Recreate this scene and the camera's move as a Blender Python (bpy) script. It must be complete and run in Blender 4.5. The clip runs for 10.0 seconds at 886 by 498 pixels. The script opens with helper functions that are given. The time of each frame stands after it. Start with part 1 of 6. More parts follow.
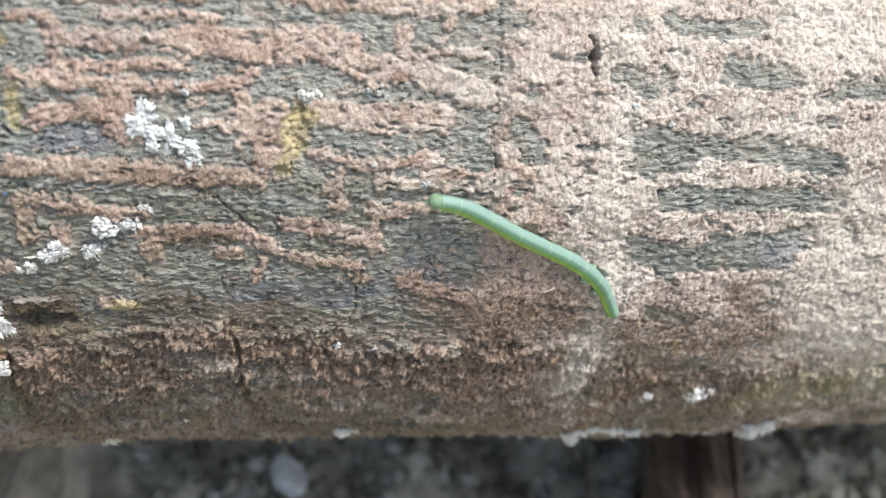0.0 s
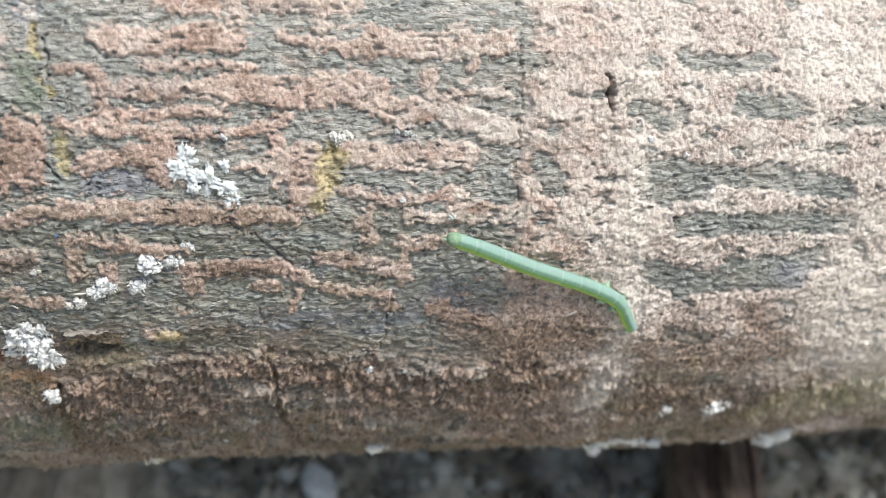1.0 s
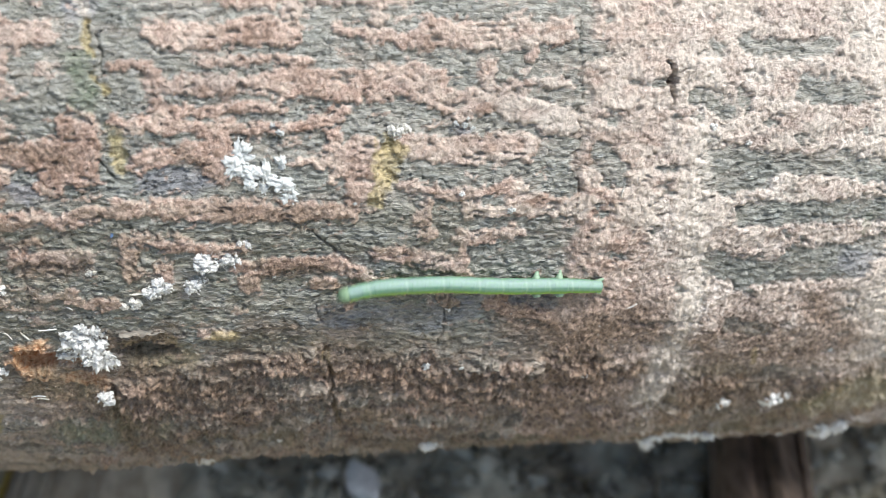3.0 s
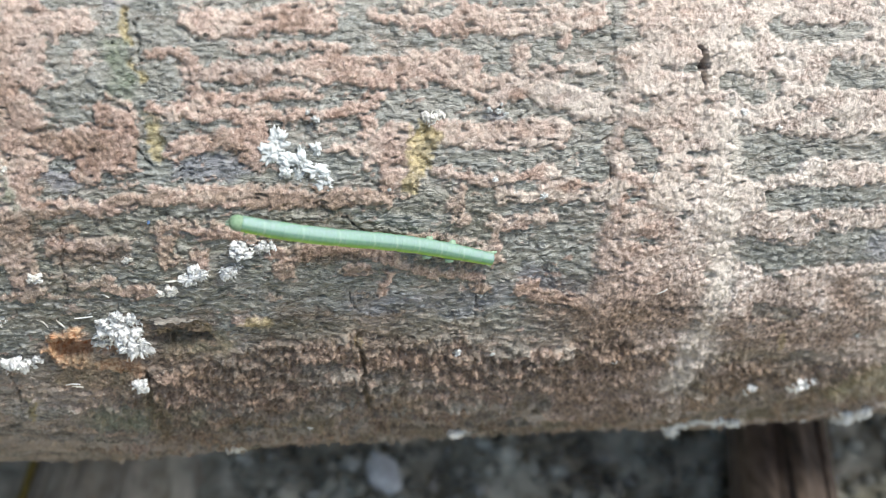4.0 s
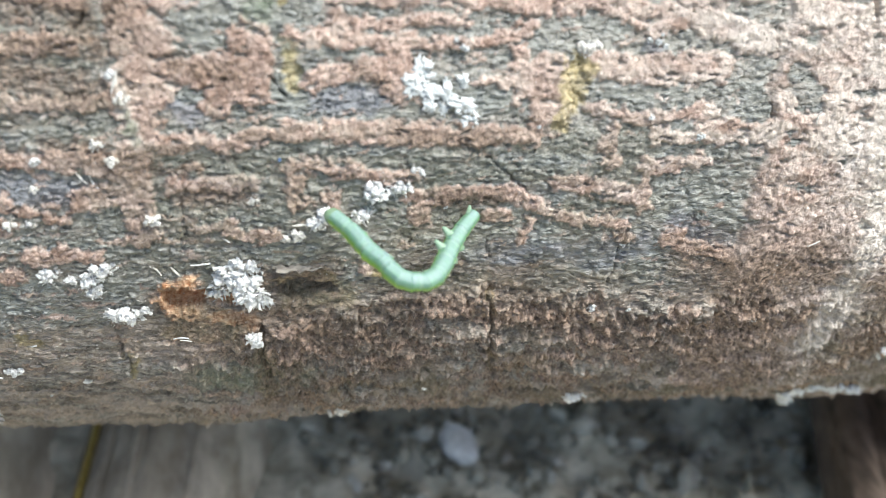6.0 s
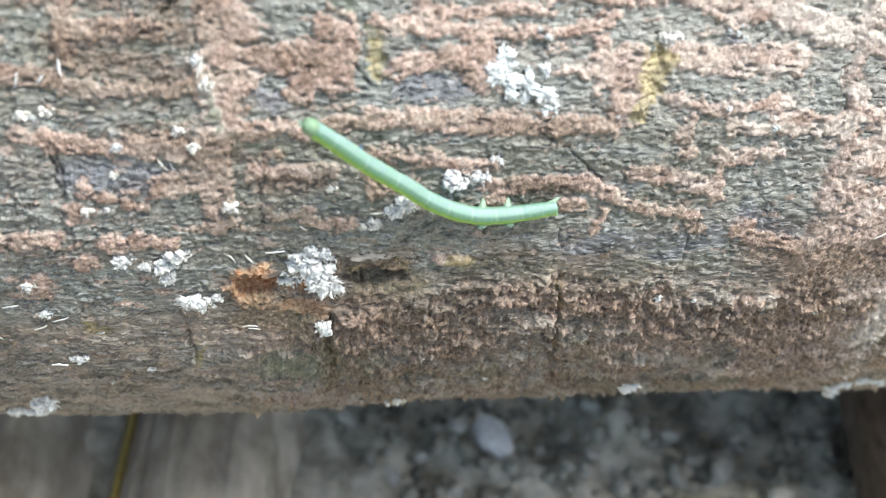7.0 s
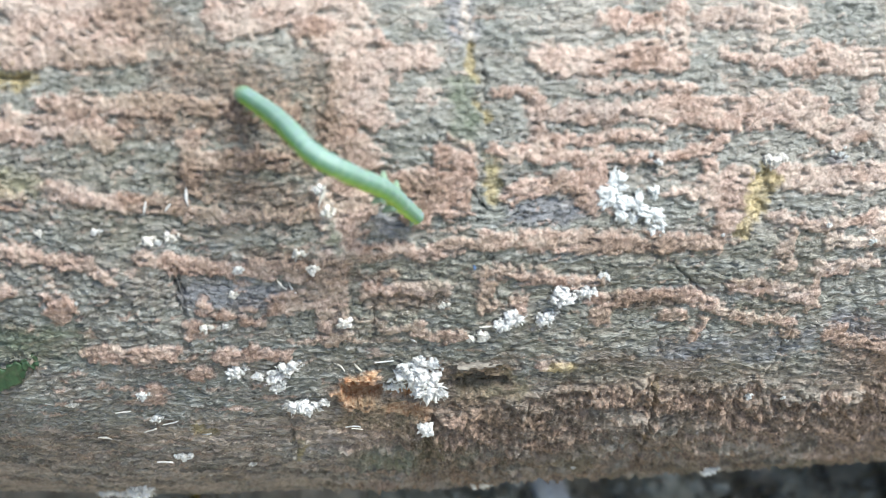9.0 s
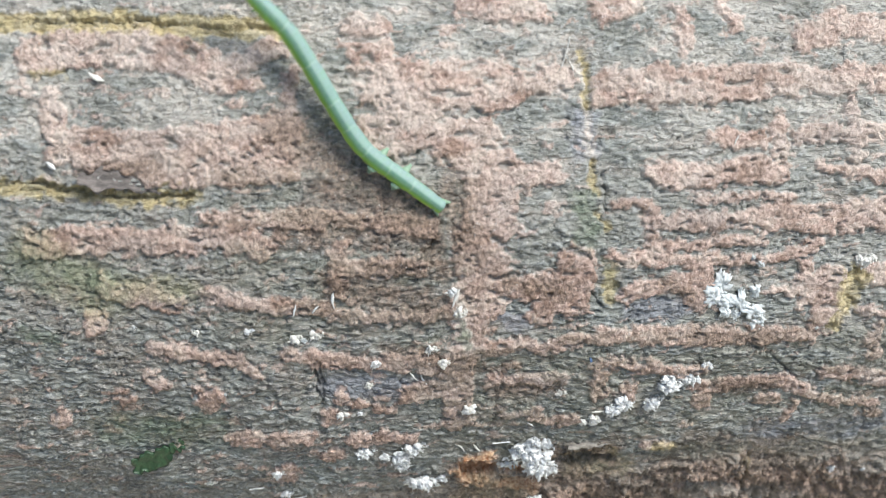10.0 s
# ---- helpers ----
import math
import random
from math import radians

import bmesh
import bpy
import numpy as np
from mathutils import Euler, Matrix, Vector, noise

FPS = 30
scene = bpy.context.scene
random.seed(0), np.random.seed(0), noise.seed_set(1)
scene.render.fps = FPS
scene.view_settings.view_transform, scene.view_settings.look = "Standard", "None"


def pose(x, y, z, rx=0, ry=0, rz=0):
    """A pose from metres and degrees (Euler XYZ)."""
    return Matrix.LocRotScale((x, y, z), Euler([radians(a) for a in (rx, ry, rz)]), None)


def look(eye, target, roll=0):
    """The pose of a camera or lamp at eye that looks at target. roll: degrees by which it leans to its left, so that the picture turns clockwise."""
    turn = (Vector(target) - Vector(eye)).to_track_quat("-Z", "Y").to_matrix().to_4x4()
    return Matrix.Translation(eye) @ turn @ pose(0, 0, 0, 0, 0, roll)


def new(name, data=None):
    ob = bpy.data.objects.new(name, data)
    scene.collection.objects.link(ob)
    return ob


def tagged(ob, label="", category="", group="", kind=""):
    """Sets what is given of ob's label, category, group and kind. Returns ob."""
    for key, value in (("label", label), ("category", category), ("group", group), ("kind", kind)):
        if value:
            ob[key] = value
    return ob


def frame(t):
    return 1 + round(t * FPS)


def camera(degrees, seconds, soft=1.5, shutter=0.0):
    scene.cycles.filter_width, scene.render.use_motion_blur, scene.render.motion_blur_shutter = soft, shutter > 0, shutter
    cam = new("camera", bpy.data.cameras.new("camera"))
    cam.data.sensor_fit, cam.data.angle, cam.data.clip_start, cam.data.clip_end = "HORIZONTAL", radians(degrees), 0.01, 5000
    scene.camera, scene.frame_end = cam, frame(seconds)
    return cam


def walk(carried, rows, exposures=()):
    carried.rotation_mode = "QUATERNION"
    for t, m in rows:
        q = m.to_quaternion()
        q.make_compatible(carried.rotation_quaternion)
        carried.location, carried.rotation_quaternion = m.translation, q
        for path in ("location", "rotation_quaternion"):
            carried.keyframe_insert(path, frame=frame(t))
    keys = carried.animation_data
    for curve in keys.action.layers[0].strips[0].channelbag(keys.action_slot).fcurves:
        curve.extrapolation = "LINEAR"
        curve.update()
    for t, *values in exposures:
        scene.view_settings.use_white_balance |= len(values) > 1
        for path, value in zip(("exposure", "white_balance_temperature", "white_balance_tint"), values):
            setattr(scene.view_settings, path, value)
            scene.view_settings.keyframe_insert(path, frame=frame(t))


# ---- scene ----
cam = camera(45.0, 10.0, 0.5, 0.12)
cam.data.dof.use_dof = True
cam.data.dof.focus_distance = 0.0965
cam.data.dof.aperture_fstop = 27.0
PATH = [
    (0.0, -0.02939, -0.13017, 0.12254, 56.737, -8.134, -10.419),
    (0.5, -0.02854, -0.13154, 0.12408, 56.939, -7.232, -10.294),
    (1.0, -0.03133, -0.13180, 0.12796, 56.200, -6.847, -10.194),
    (1.5, -0.02913, -0.13349, 0.12535, 56.415, -6.436, -10.253),
    (2.0, -0.02589, -0.13501, 0.12605, 56.415, -6.026, -10.244),
    (2.5, -0.02742, -0.13424, 0.12671, 56.275, -5.675, -10.080),
    (3.0, -0.03497, -0.12955, 0.12656, 55.842, -5.650, -10.110),
    (3.2, -0.03657, -0.12912, 0.12578, 55.914, -5.724, -10.213),
    (4.3, -0.03885, -0.13053, 0.12548, 55.744, -5.167, -10.091),
    (4.5, -0.04090, -0.12933, 0.12464, 55.532, -5.179, -10.053),
    (5.0, -0.04376, -0.12726, 0.12209, 55.446, -5.363, -10.161),
    (5.5, -0.04689, -0.12567, 0.11857, 55.360, -5.603, -10.303),
    (5.7, -0.04809, -0.12452, 0.11831, 55.151, -5.710, -10.244),
    (6.8, -0.05358, -0.12391, 0.11585, 54.791, -6.253, -10.229),
    (7.0, -0.05629, -0.12351, 0.11654, 54.785, -6.571, -10.475),
    (7.5, -0.05608, -0.12322, 0.11795, 54.679, -6.627, -10.376),
    (8.0, -0.05708, -0.12118, 0.11886, 54.787, -6.512, -10.308),
    (8.5, -0.06546, -0.11805, 0.12379, 54.589, -6.591, -10.743),
    (9.0, -0.06578, -0.11769, 0.12518, 54.336, -6.531, -10.700),
    (9.5, -0.07381, -0.11899, 0.12744, 54.994, -6.458, -10.825),
    (10.0, -0.07773, -0.11769, 0.13457, 54.990, -6.336, -10.884),
]
walk(cam, [(t, pose(*row)) for t, *row in PATH], [(0.0, 1.58, 6400, 7), (2.0, 1.57, 6360, 7), (5.0, 1.72, 6280, 6), (7.0, 2.00, 6220, 5), (8.0, 1.95, 6190, 6), (9.0, 1.80, 6180, 5), (9.5, 1.77, 6160, 5), (10.0, 1.49, 6160, 6)])

# ---- light: overcast sky with a wide, weak sun high over the log ----
world = bpy.data.worlds.new("overcast_sky")
world.use_nodes = True
scene.world = world
wn = world.node_tree.nodes
sky = wn.new("ShaderNodeTexSky")
sky.sky_type, sky.sun_disc = "NISHITA", False
sky.sun_elevation, sky.sun_rotation = radians(62), radians(120)
sky.air_density, sky.dust_density = 1.0, 3.0
wn["Background"].inputs[1].default_value = 0.070
world.node_tree.links.new(sky.outputs[0], wn["Background"].inputs[0])
sun = new("sun", bpy.data.lights.new("sun", "SUN"))
sun.data.energy, sun.data.angle, sun.data.color = 1.85, radians(24), (1.0, 0.97, 0.93)
sun.matrix_world = look((0.28, -0.31, 1.0), (0, 0, 0))


# ---- materials ----
def node(nt, kind, **values):
    n = nt.nodes.new(kind)
    for key, v in values.items():
        n.inputs[key].default_value = v
    return n


def surface(name, rough=0.8):
    m = bpy.data.materials.new(name)
    m.use_nodes = True
    nt = m.node_tree
    b = nt.nodes["Principled BSDF"]
    b.inputs["Roughness"].default_value = rough
    co = nt.nodes.new("ShaderNodeTexCoord")
    return m, nt, b, co.outputs["Object"]


def noise_at(nt, co, size, detail=4.0, rough=0.55, stretch=(1, 1, 1), warp=0.0):
    """Noise of a grain of that many millimetres, stretched along the axes."""
    mp = nt.nodes.new("ShaderNodeMapping")
    k = 1000.0 / size
    mp.inputs["Scale"].default_value = (k / stretch[0], k / stretch[1], k / stretch[2])
    nt.links.new(co, mp.inputs["Vector"])
    n = node(nt, "ShaderNodeTexNoise", Scale=1.0, Detail=detail, Roughness=rough, Distortion=warp)
    nt.links.new(mp.outputs[0], n.inputs["Vector"])
    return n.outputs["Fac"]


def ramp(nt, fac, *stops):
    r = nt.nodes.new("ShaderNodeValToRGB")
    els = r.color_ramp.elements
    while len(els) < len(stops):
        els.new(0.5)
    for e, (p, c) in zip(els, stops):
        e.position, e.color = p, (*c, 1) if len(c) == 3 else c
    nt.links.new(fac, r.inputs[0])
    return r.outputs[0]


def grey(v):
    return (v, v, v)


def mix(nt, fac, a, b, how="MIX"):
    m = nt.nodes.new("ShaderNodeMix")
    m.data_type, m.blend_type = "RGBA", how
    for sock, v in ((m.inputs[0], fac), (m.inputs[6], a), (m.inputs[7], b)):
        if isinstance(v, (int, float)):
            sock.default_value = v
        elif isinstance(v, tuple):
            sock.default_value = (*v, 1)
        else:
            nt.links.new(v, sock)
    return m.outputs[2]


def calc(nt, how, a, b, clamp=False):
    m = nt.nodes.new("ShaderNodeMath")
    m.operation, m.use_clamp = how, clamp
    for sock, v in zip(m.inputs, (a, b)):
        if isinstance(v, (int, float)):
            sock.default_value = v
        else:
            nt.links.new(v, sock)
    return m.outputs[0]


def bump(nt, b, height, mm, strength=1.0):
    n = node(nt, "ShaderNodeBump", Strength=strength, Distance=mm / 1000)
    nt.links.new(height, n.inputs["Height"])
    nt.links.new(n.outputs[0], b.inputs["Normal"])


def layers(nt, name):
    a = nt.nodes.new("ShaderNodeAttribute")
    a.attribute_name = name
    s = nt.nodes.new("ShaderNodeSeparateColor")
    nt.links.new(a.outputs["Color"], s.inputs[0])
    return s.outputs[0], s.outputs[1], s.outputs[2], a.outputs["Alpha"]


def bark_material():
    m, nt, b, co = surface("weathered_bark", 0.72)
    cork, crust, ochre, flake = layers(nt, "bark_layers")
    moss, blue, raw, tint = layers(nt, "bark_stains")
    brown, pale, umber, _ = layers(nt, "bark_wear_shading")
    big = noise_at(nt, co, 9.0, 3.0)
    mid = noise_at(nt, co, 1.7, 5.0, 0.6)
    fine = noise_at(nt, co, 0.42, 5.0, 0.65)
    grain = noise_at(nt, co, 0.34, 5.0, 0.65, (3.2, 1.0, 1.0), 0.4)
    inner = mix(nt, ramp(nt, grain, (0.28, grey(0)), (0.62, grey(1))), (0.090, 0.094, 0.079), (0.335, 0.342, 0.303))
    inner = mix(nt, ramp(nt, big, (0.40, grey(0)), (0.70, grey(0.6))), inner, mix(nt, fine, (0.105, 0.096, 0.076), (0.375, 0.35, 0.29)))
    crumb = noise_at(nt, co, 2.3, 5.0, 0.62, (2.4, 1, 1))
    inner = mix(nt, ramp(nt, crumb, (0.52, grey(0)), (0.66, grey(0.5))), inner, mix(nt, fine, (0.12, 0.090, 0.068), (0.42, 0.335, 0.27)))
    # weathered pale flake crests, which also put contrast of lit relief into the colour
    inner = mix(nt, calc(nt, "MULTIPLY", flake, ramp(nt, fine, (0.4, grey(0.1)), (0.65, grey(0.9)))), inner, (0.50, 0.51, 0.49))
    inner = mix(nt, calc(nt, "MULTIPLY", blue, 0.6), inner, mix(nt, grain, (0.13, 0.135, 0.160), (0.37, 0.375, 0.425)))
    outer = mix(nt, ramp(nt, fine, (0.33, grey(0)), (0.66, grey(1))), (0.19, 0.115, 0.085), (0.68, 0.510, 0.425))
    outer = mix(nt, ramp(nt, tint, (0.48, grey(0)), (0.80, grey(0.85))), outer, mix(nt, fine, (0.34, 0.26, 0.205), (0.86, 0.73, 0.615)))
    outer = mix(nt, ramp(nt, mid, (0.38, grey(0)), (0.7, grey(0.9))), outer, mix(nt, fine, (0.20, 0.122, 0.090), (0.62, 0.455, 0.370)))
    outer = mix(nt, ramp(nt, big, (0.48, grey(0)), (0.72, grey(0.75))), outer, mix(nt, fine, (0.17, 0.135, 0.115), (0.55, 0.475, 0.425)))
    outer = mix(nt, ramp(nt, tint, (0.18, grey(0.6)), (0.40, grey(0))), outer, mix(nt, fine, (0.085, 0.045, 0.028), (0.34, 0.205, 0.135)))
    tone = noise_at(nt, co, 4.5, 4.0, 0.6, (2.5, 1, 1))
    outer = mix(nt, ramp(nt, tone, (0.54, grey(0)), (0.72, grey(0.45))), outer, mix(nt, fine, (0.12, 0.070, 0.048), (0.42, 0.28, 0.205)))
    outer = mix(nt, calc(nt, "MULTIPLY", brown, 0.75), outer, mix(nt, ramp(nt, fine, (0.36, grey(0)), (0.68, grey(1))), (0.085, 0.056, 0.039), (0.54, 0.405, 0.325)))
    outer = mix(nt, calc(nt, "MULTIPLY", crust, ramp(nt, mid, (0.25, grey(0.25)), (0.65, grey(0.85)))), outer,
                mix(nt, ramp(nt, fine, (0.36, grey(0)), (0.66, grey(1))), (0.27, 0.205, 0.165), (0.86, 0.76, 0.68)))
    chalk = noise_at(nt, co, 5.5, 4.0, 0.65)
    outer = mix(nt, calc(nt, "MULTIPLY", crust, ramp(nt, chalk, (0.48, grey(0)), (0.60, grey(0.75)))), outer,
                mix(nt, ramp(nt, fine, (0.36, grey(0)), (0.62, grey(1))), (0.13, 0.098, 0.080), (0.62, 0.505, 0.44)))
    outer = mix(nt, calc(nt, "MULTIPLY", crust, ramp(nt, chalk, (0.34, grey(0.7)), (0.46, grey(0)))), outer,
                mix(nt, ramp(nt, fine, (0.34, grey(0)), (0.62, grey(1))), (0.34, 0.29, 0.25), (0.94, 0.87, 0.81)))
    dark_patch = noise_at(nt, co, 7.0, 4.0, 0.6, (1.6, 1, 1))
    outer = mix(nt, calc(nt, "MULTIPLY", brown, ramp(nt, dark_patch, (0.45, grey(0)), (0.60, grey(0.9)))), outer, mix(nt, fine, (0.060, 0.050, 0.026), (0.27, 0.225, 0.145)))
    inner = mix(nt, calc(nt, "MULTIPLY", brown, ramp(nt, dark_patch, (0.40, grey(0)), (0.62, grey(0.7)))), inner, mix(nt, grain, (0.055, 0.046, 0.030), (0.25, 0.22, 0.165)))
    streak = noise_at(nt, co, 1.7, 4.0, 0.6, (3.5, 1.2, 1.2))
    weather = mix(nt, ramp(nt, streak, (0.40, grey(0)), (0.54, grey(1))), (0.055, 0.040, 0.027), (0.50, 0.40, 0.32))
    inner = mix(nt, calc(nt, "MULTIPLY", brown, 0.62), inner, weather)
    outer = mix(nt, calc(nt, "MULTIPLY", brown, ramp(nt, streak, (0.36, grey(0.55)), (0.46, grey(0.0)))), outer, (0.060, 0.045, 0.030))
    shred = noise_at(nt, co, 3.2, 4.0, 0.6, (1.7, 1, 1))
    inner = mix(nt, calc(nt, "MULTIPLY", brown, ramp(nt, shred, (0.50, grey(0)), (0.58, grey(0.85)))), inner, mix(nt, ramp(nt, grain, (0.36, grey(0)), (0.66, grey(1))), (0.070, 0.066, 0.055), (0.46, 0.43, 0.37)))
    outer = mix(nt, calc(nt, "MULTIPLY", brown, ramp(nt, shred, (0.40, grey(0.8)), (0.48, grey(0)))), outer, mix(nt, ramp(nt, fine, (0.36, grey(0)), (0.66, grey(1))), (0.075, 0.046, 0.027), (0.50, 0.35, 0.235)))
    warp = nt.nodes.new("ShaderNodeTexNoise")
    warp.inputs["Scale"].default_value = 700.0
    nt.links.new(co, warp.inputs["Vector"])
    shift = nt.nodes.new("ShaderNodeVectorMath")
    shift.operation = "MULTIPLY_ADD"
    shift.inputs[1].default_value = (0.0011, 0.0011, 0.0011)
    nt.links.new(warp.outputs["Color"], shift.inputs[0])
    nt.links.new(co, shift.inputs[2])
    squeeze = nt.nodes.new("ShaderNodeMapping")
    squeeze.inputs["Scale"].default_value = (330.0, 1700.0, 1700.0)
    nt.links.new(shift.outputs[0], squeeze.inputs["Vector"])
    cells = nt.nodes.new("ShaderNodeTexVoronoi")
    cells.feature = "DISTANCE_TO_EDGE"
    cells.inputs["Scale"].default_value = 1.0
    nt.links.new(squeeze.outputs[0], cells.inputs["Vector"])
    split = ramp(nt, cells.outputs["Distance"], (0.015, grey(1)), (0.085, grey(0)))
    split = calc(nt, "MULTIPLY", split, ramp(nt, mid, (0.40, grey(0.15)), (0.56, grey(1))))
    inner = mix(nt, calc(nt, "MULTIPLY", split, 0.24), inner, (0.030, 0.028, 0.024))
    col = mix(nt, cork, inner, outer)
    col = mix(nt, calc(nt, "MULTIPLY", pale, ramp(nt, fine, (0.25, grey(0.35)), (0.62, grey(0.9)))), col, (0.68, 0.61, 0.53))
    col = mix(nt, calc(nt, "MULTIPLY", ochre, ramp(nt, mid, (0.25, grey(0.45)), (0.55, grey(0.85)))), col,
              mix(nt, ramp(nt, fine, (0.2, grey(0)), (0.75, grey(1))), (0.24, 0.175, 0.060), (0.62, 0.515, 0.27)))
    col = mix(nt, calc(nt, "MULTIPLY", moss, ramp(nt, mid, (0.3, grey(0.15)), (0.65, grey(0.75)))), col,
              mix(nt, fine, (0.07, 0.10, 0.055), (0.25, 0.30, 0.19)))
    col = mix(nt, calc(nt, "MULTIPLY", umber, ramp(nt, mid, (0.3, grey(0.92)), (0.7, grey(0.48)))), col,
              mix(nt, ramp(nt, fine, (0.36, grey(0)), (0.68, grey(1))), (0.040, 0.024, 0.015), (0.40, 0.275, 0.195)))
    col = mix(nt, raw, col, mix(nt, ramp(nt, fine, (0.34, grey(0)), (0.66, grey(1))), mix(nt, mid, (0.40, 0.105, 0.020), (0.64, 0.27, 0.085)), (0.82, 0.54, 0.31)))
    col = mix(nt, ramp(nt, noise_at(nt, co, 0.28, 2.0), (0.66, grey(0)), (0.74, grey(0.6))), col, (0.66, 0.62, 0.56))
    nt.links.new(col, b.inputs["Base Color"])
    nt.links.new(mix(nt, calc(nt, "MULTIPLY", brown, 0.8), ramp(nt, mid, (0.3, grey(0.55)), (0.7, grey(0.85))), ramp(nt, mid, (0.3, grey(0.30)), (0.7, grey(0.55)))), b.inputs["Roughness"])
    relief = mix(nt, cork, calc(nt, "SUBTRACT", grain, calc(nt, "MULTIPLY", split, 0.20)), fine)
    bump(nt, b, relief, 0.48, 1.0)
    return m


def plain_material(name, dark, light, size, rough=0.8, relief=0.1, stretch=(1, 1, 1)):
    m, nt, b, co = surface(name, rough)
    n = noise_at(nt, co, size, 5.0, 0.6, stretch)
    big = noise_at(nt, co, size * 7, 3.0)
    col = mix(nt, ramp(nt, n, (0.3, grey(0)), (0.7, grey(1))), dark, light)
    col = mix(nt, ramp(nt, big, (0.4, grey(0)), (0.7, grey(0.5))), col, tuple(0.5 * (p + q) * 0.8 for p, q in zip(dark, light)))
    nt.links.new(col, b.inputs["Base Color"])
    bump(nt, b, n, relief)
    return m


def skin_material():
    m, nt, b, co = surface("caterpillar_skin", 0.56)
    back, line, ring, _ = layers(nt, "skin")
    n = noise_at(nt, co, 0.35, 3.0)
    # yellow-green belly, blue-green back; the palest top holds light from above
    col = ramp(nt, back, (0.38, (0.29, 0.44, 0.035)), (0.60, (0.15, 0.31, 0.055)), (0.76, (0.066, 0.168, 0.086)), (0.88, (0.082, 0.172, 0.126)), (0.97, (0.19, 0.285, 0.25)))
    col = mix(nt, calc(nt, "MULTIPLY", line, ramp(nt, n, (0.35, grey(0.35)), (0.6, grey(0.85)))), col, (0.30, 0.41, 0.33))
    col = mix(nt, calc(nt, "MULTIPLY", ring, ramp(nt, n, (0.35, grey(0.06)), (0.65, grey(0.32)))), col, (0.42, 0.50, 0.40))
    col = mix(nt, ramp(nt, n, (0.4, grey(0)), (0.7, grey(0.25))), col, (0.08, 0.19, 0.08))
    nt.links.new(col, b.inputs["Base Color"])
    b.inputs["Subsurface Weight"].default_value = 0.35
    b.inputs["Subsurface Radius"].default_value = (0.25, 0.5, 0.15)
    b.inputs["Subsurface Scale"].default_value = 0.0003
    bump(nt, b, n, 0.02, 0.5)
    return m


def soft_white(name, dark, light, size, blush=0.5):
    m = plain_material(name, dark, light, size, 0.9, 0.04)
    b = m.node_tree.nodes["Principled BSDF"]
    b.inputs["Subsurface Weight"].default_value = blush
    b.inputs["Subsurface Radius"].default_value = (1.0, 1.0, 1.0)
    b.inputs["Subsurface Scale"].default_value = 0.0006
    return m


BARK = bark_material()
SKIN = skin_material()
HEAD = plain_material("caterpillar_head", (0.10, 0.18, 0.09), (0.20, 0.29, 0.18), 0.3, 0.65, 0.02)
LEG = plain_material("caterpillar_leg", (0.15, 0.25, 0.15), (0.27, 0.37, 0.27), 0.3, 0.45, 0.02)
WOOL = soft_white("white_wool", (0.54, 0.535, 0.515), (0.80, 0.80, 0.78), 0.3)
WOOL_DULL = soft_white("grey_wool", (0.52, 0.49, 0.43), (0.76, 0.74, 0.68), 0.35, 0.3)
LICHEN = soft_white("pale_lichen", (0.40, 0.42, 0.41), (0.66, 0.68, 0.67), 0.5)
DARK_FLAKE = plain_material("dark_flake", (0.03, 0.026, 0.022), (0.20, 0.17, 0.15), 0.5, 0.75, 0.25, (3, 1, 1))
FLAP = plain_material("grey_flap", (0.12, 0.10, 0.08), (0.34, 0.31, 0.26), 0.5, 0.8, 0.2, (3, 1, 1))
LEAF = plain_material("dark_leaf", (0.010, 0.028, 0.010), (0.035, 0.075, 0.030), 0.6, 0.4, 0.1)
BLUE = plain_material("blue_fleck", (0.03, 0.06, 0.13), (0.06, 0.11, 0.20), 0.3, 0.5, 0.02)
WOOD = plain_material("cut_wood", (0.30, 0.19, 0.10), (0.46, 0.33, 0.20), 2.0, 0.8, 0.1)
SOIL = plain_material("pale_soil", (0.12, 0.115, 0.085), (0.48, 0.46, 0.37), 4.0, 0.9, 1.0)


def ground_material():
    """Earth and grit, lightened round the log to offset its shade, and brown earth farther off."""
    m, nt, b, co = surface("bare_ground", 0.92)
    lightened, _, _, _ = layers(nt, "pale_near_log")
    n = noise_at(nt, co, 4.0, 5.0, 0.6)
    pale = mix(nt, ramp(nt, n, (0.3, grey(0)), (0.7, grey(1))), (0.19, 0.18, 0.13), (0.66, 0.63, 0.51))
    far_off = noise_at(nt, co, 90.0, 6.0, 0.65)
    earth = mix(nt, ramp(nt, n, (0.3, grey(0)), (0.7, grey(1))), (0.035, 0.028, 0.018), (0.15, 0.115, 0.075))
    earth = mix(nt, ramp(nt, far_off, (0.42, grey(0)), (0.62, grey(0.8))), earth, (0.085, 0.075, 0.045))
    nt.links.new(mix(nt, lightened, earth, pale), b.inputs["Base Color"])
    bump(nt, b, n, 1.0)
    return m


GROUND = ground_material()
BRANCH = plain_material("brown_branch", (0.024, 0.017, 0.012), (0.17, 0.125, 0.095), 1.6, 0.8, 0.5, (1, 5, 1))
CHIP = plain_material("grey_chip", (0.18, 0.18, 0.15), (0.56, 0.55, 0.47), 1.2, 0.85, 0.2, (3, 1, 1))
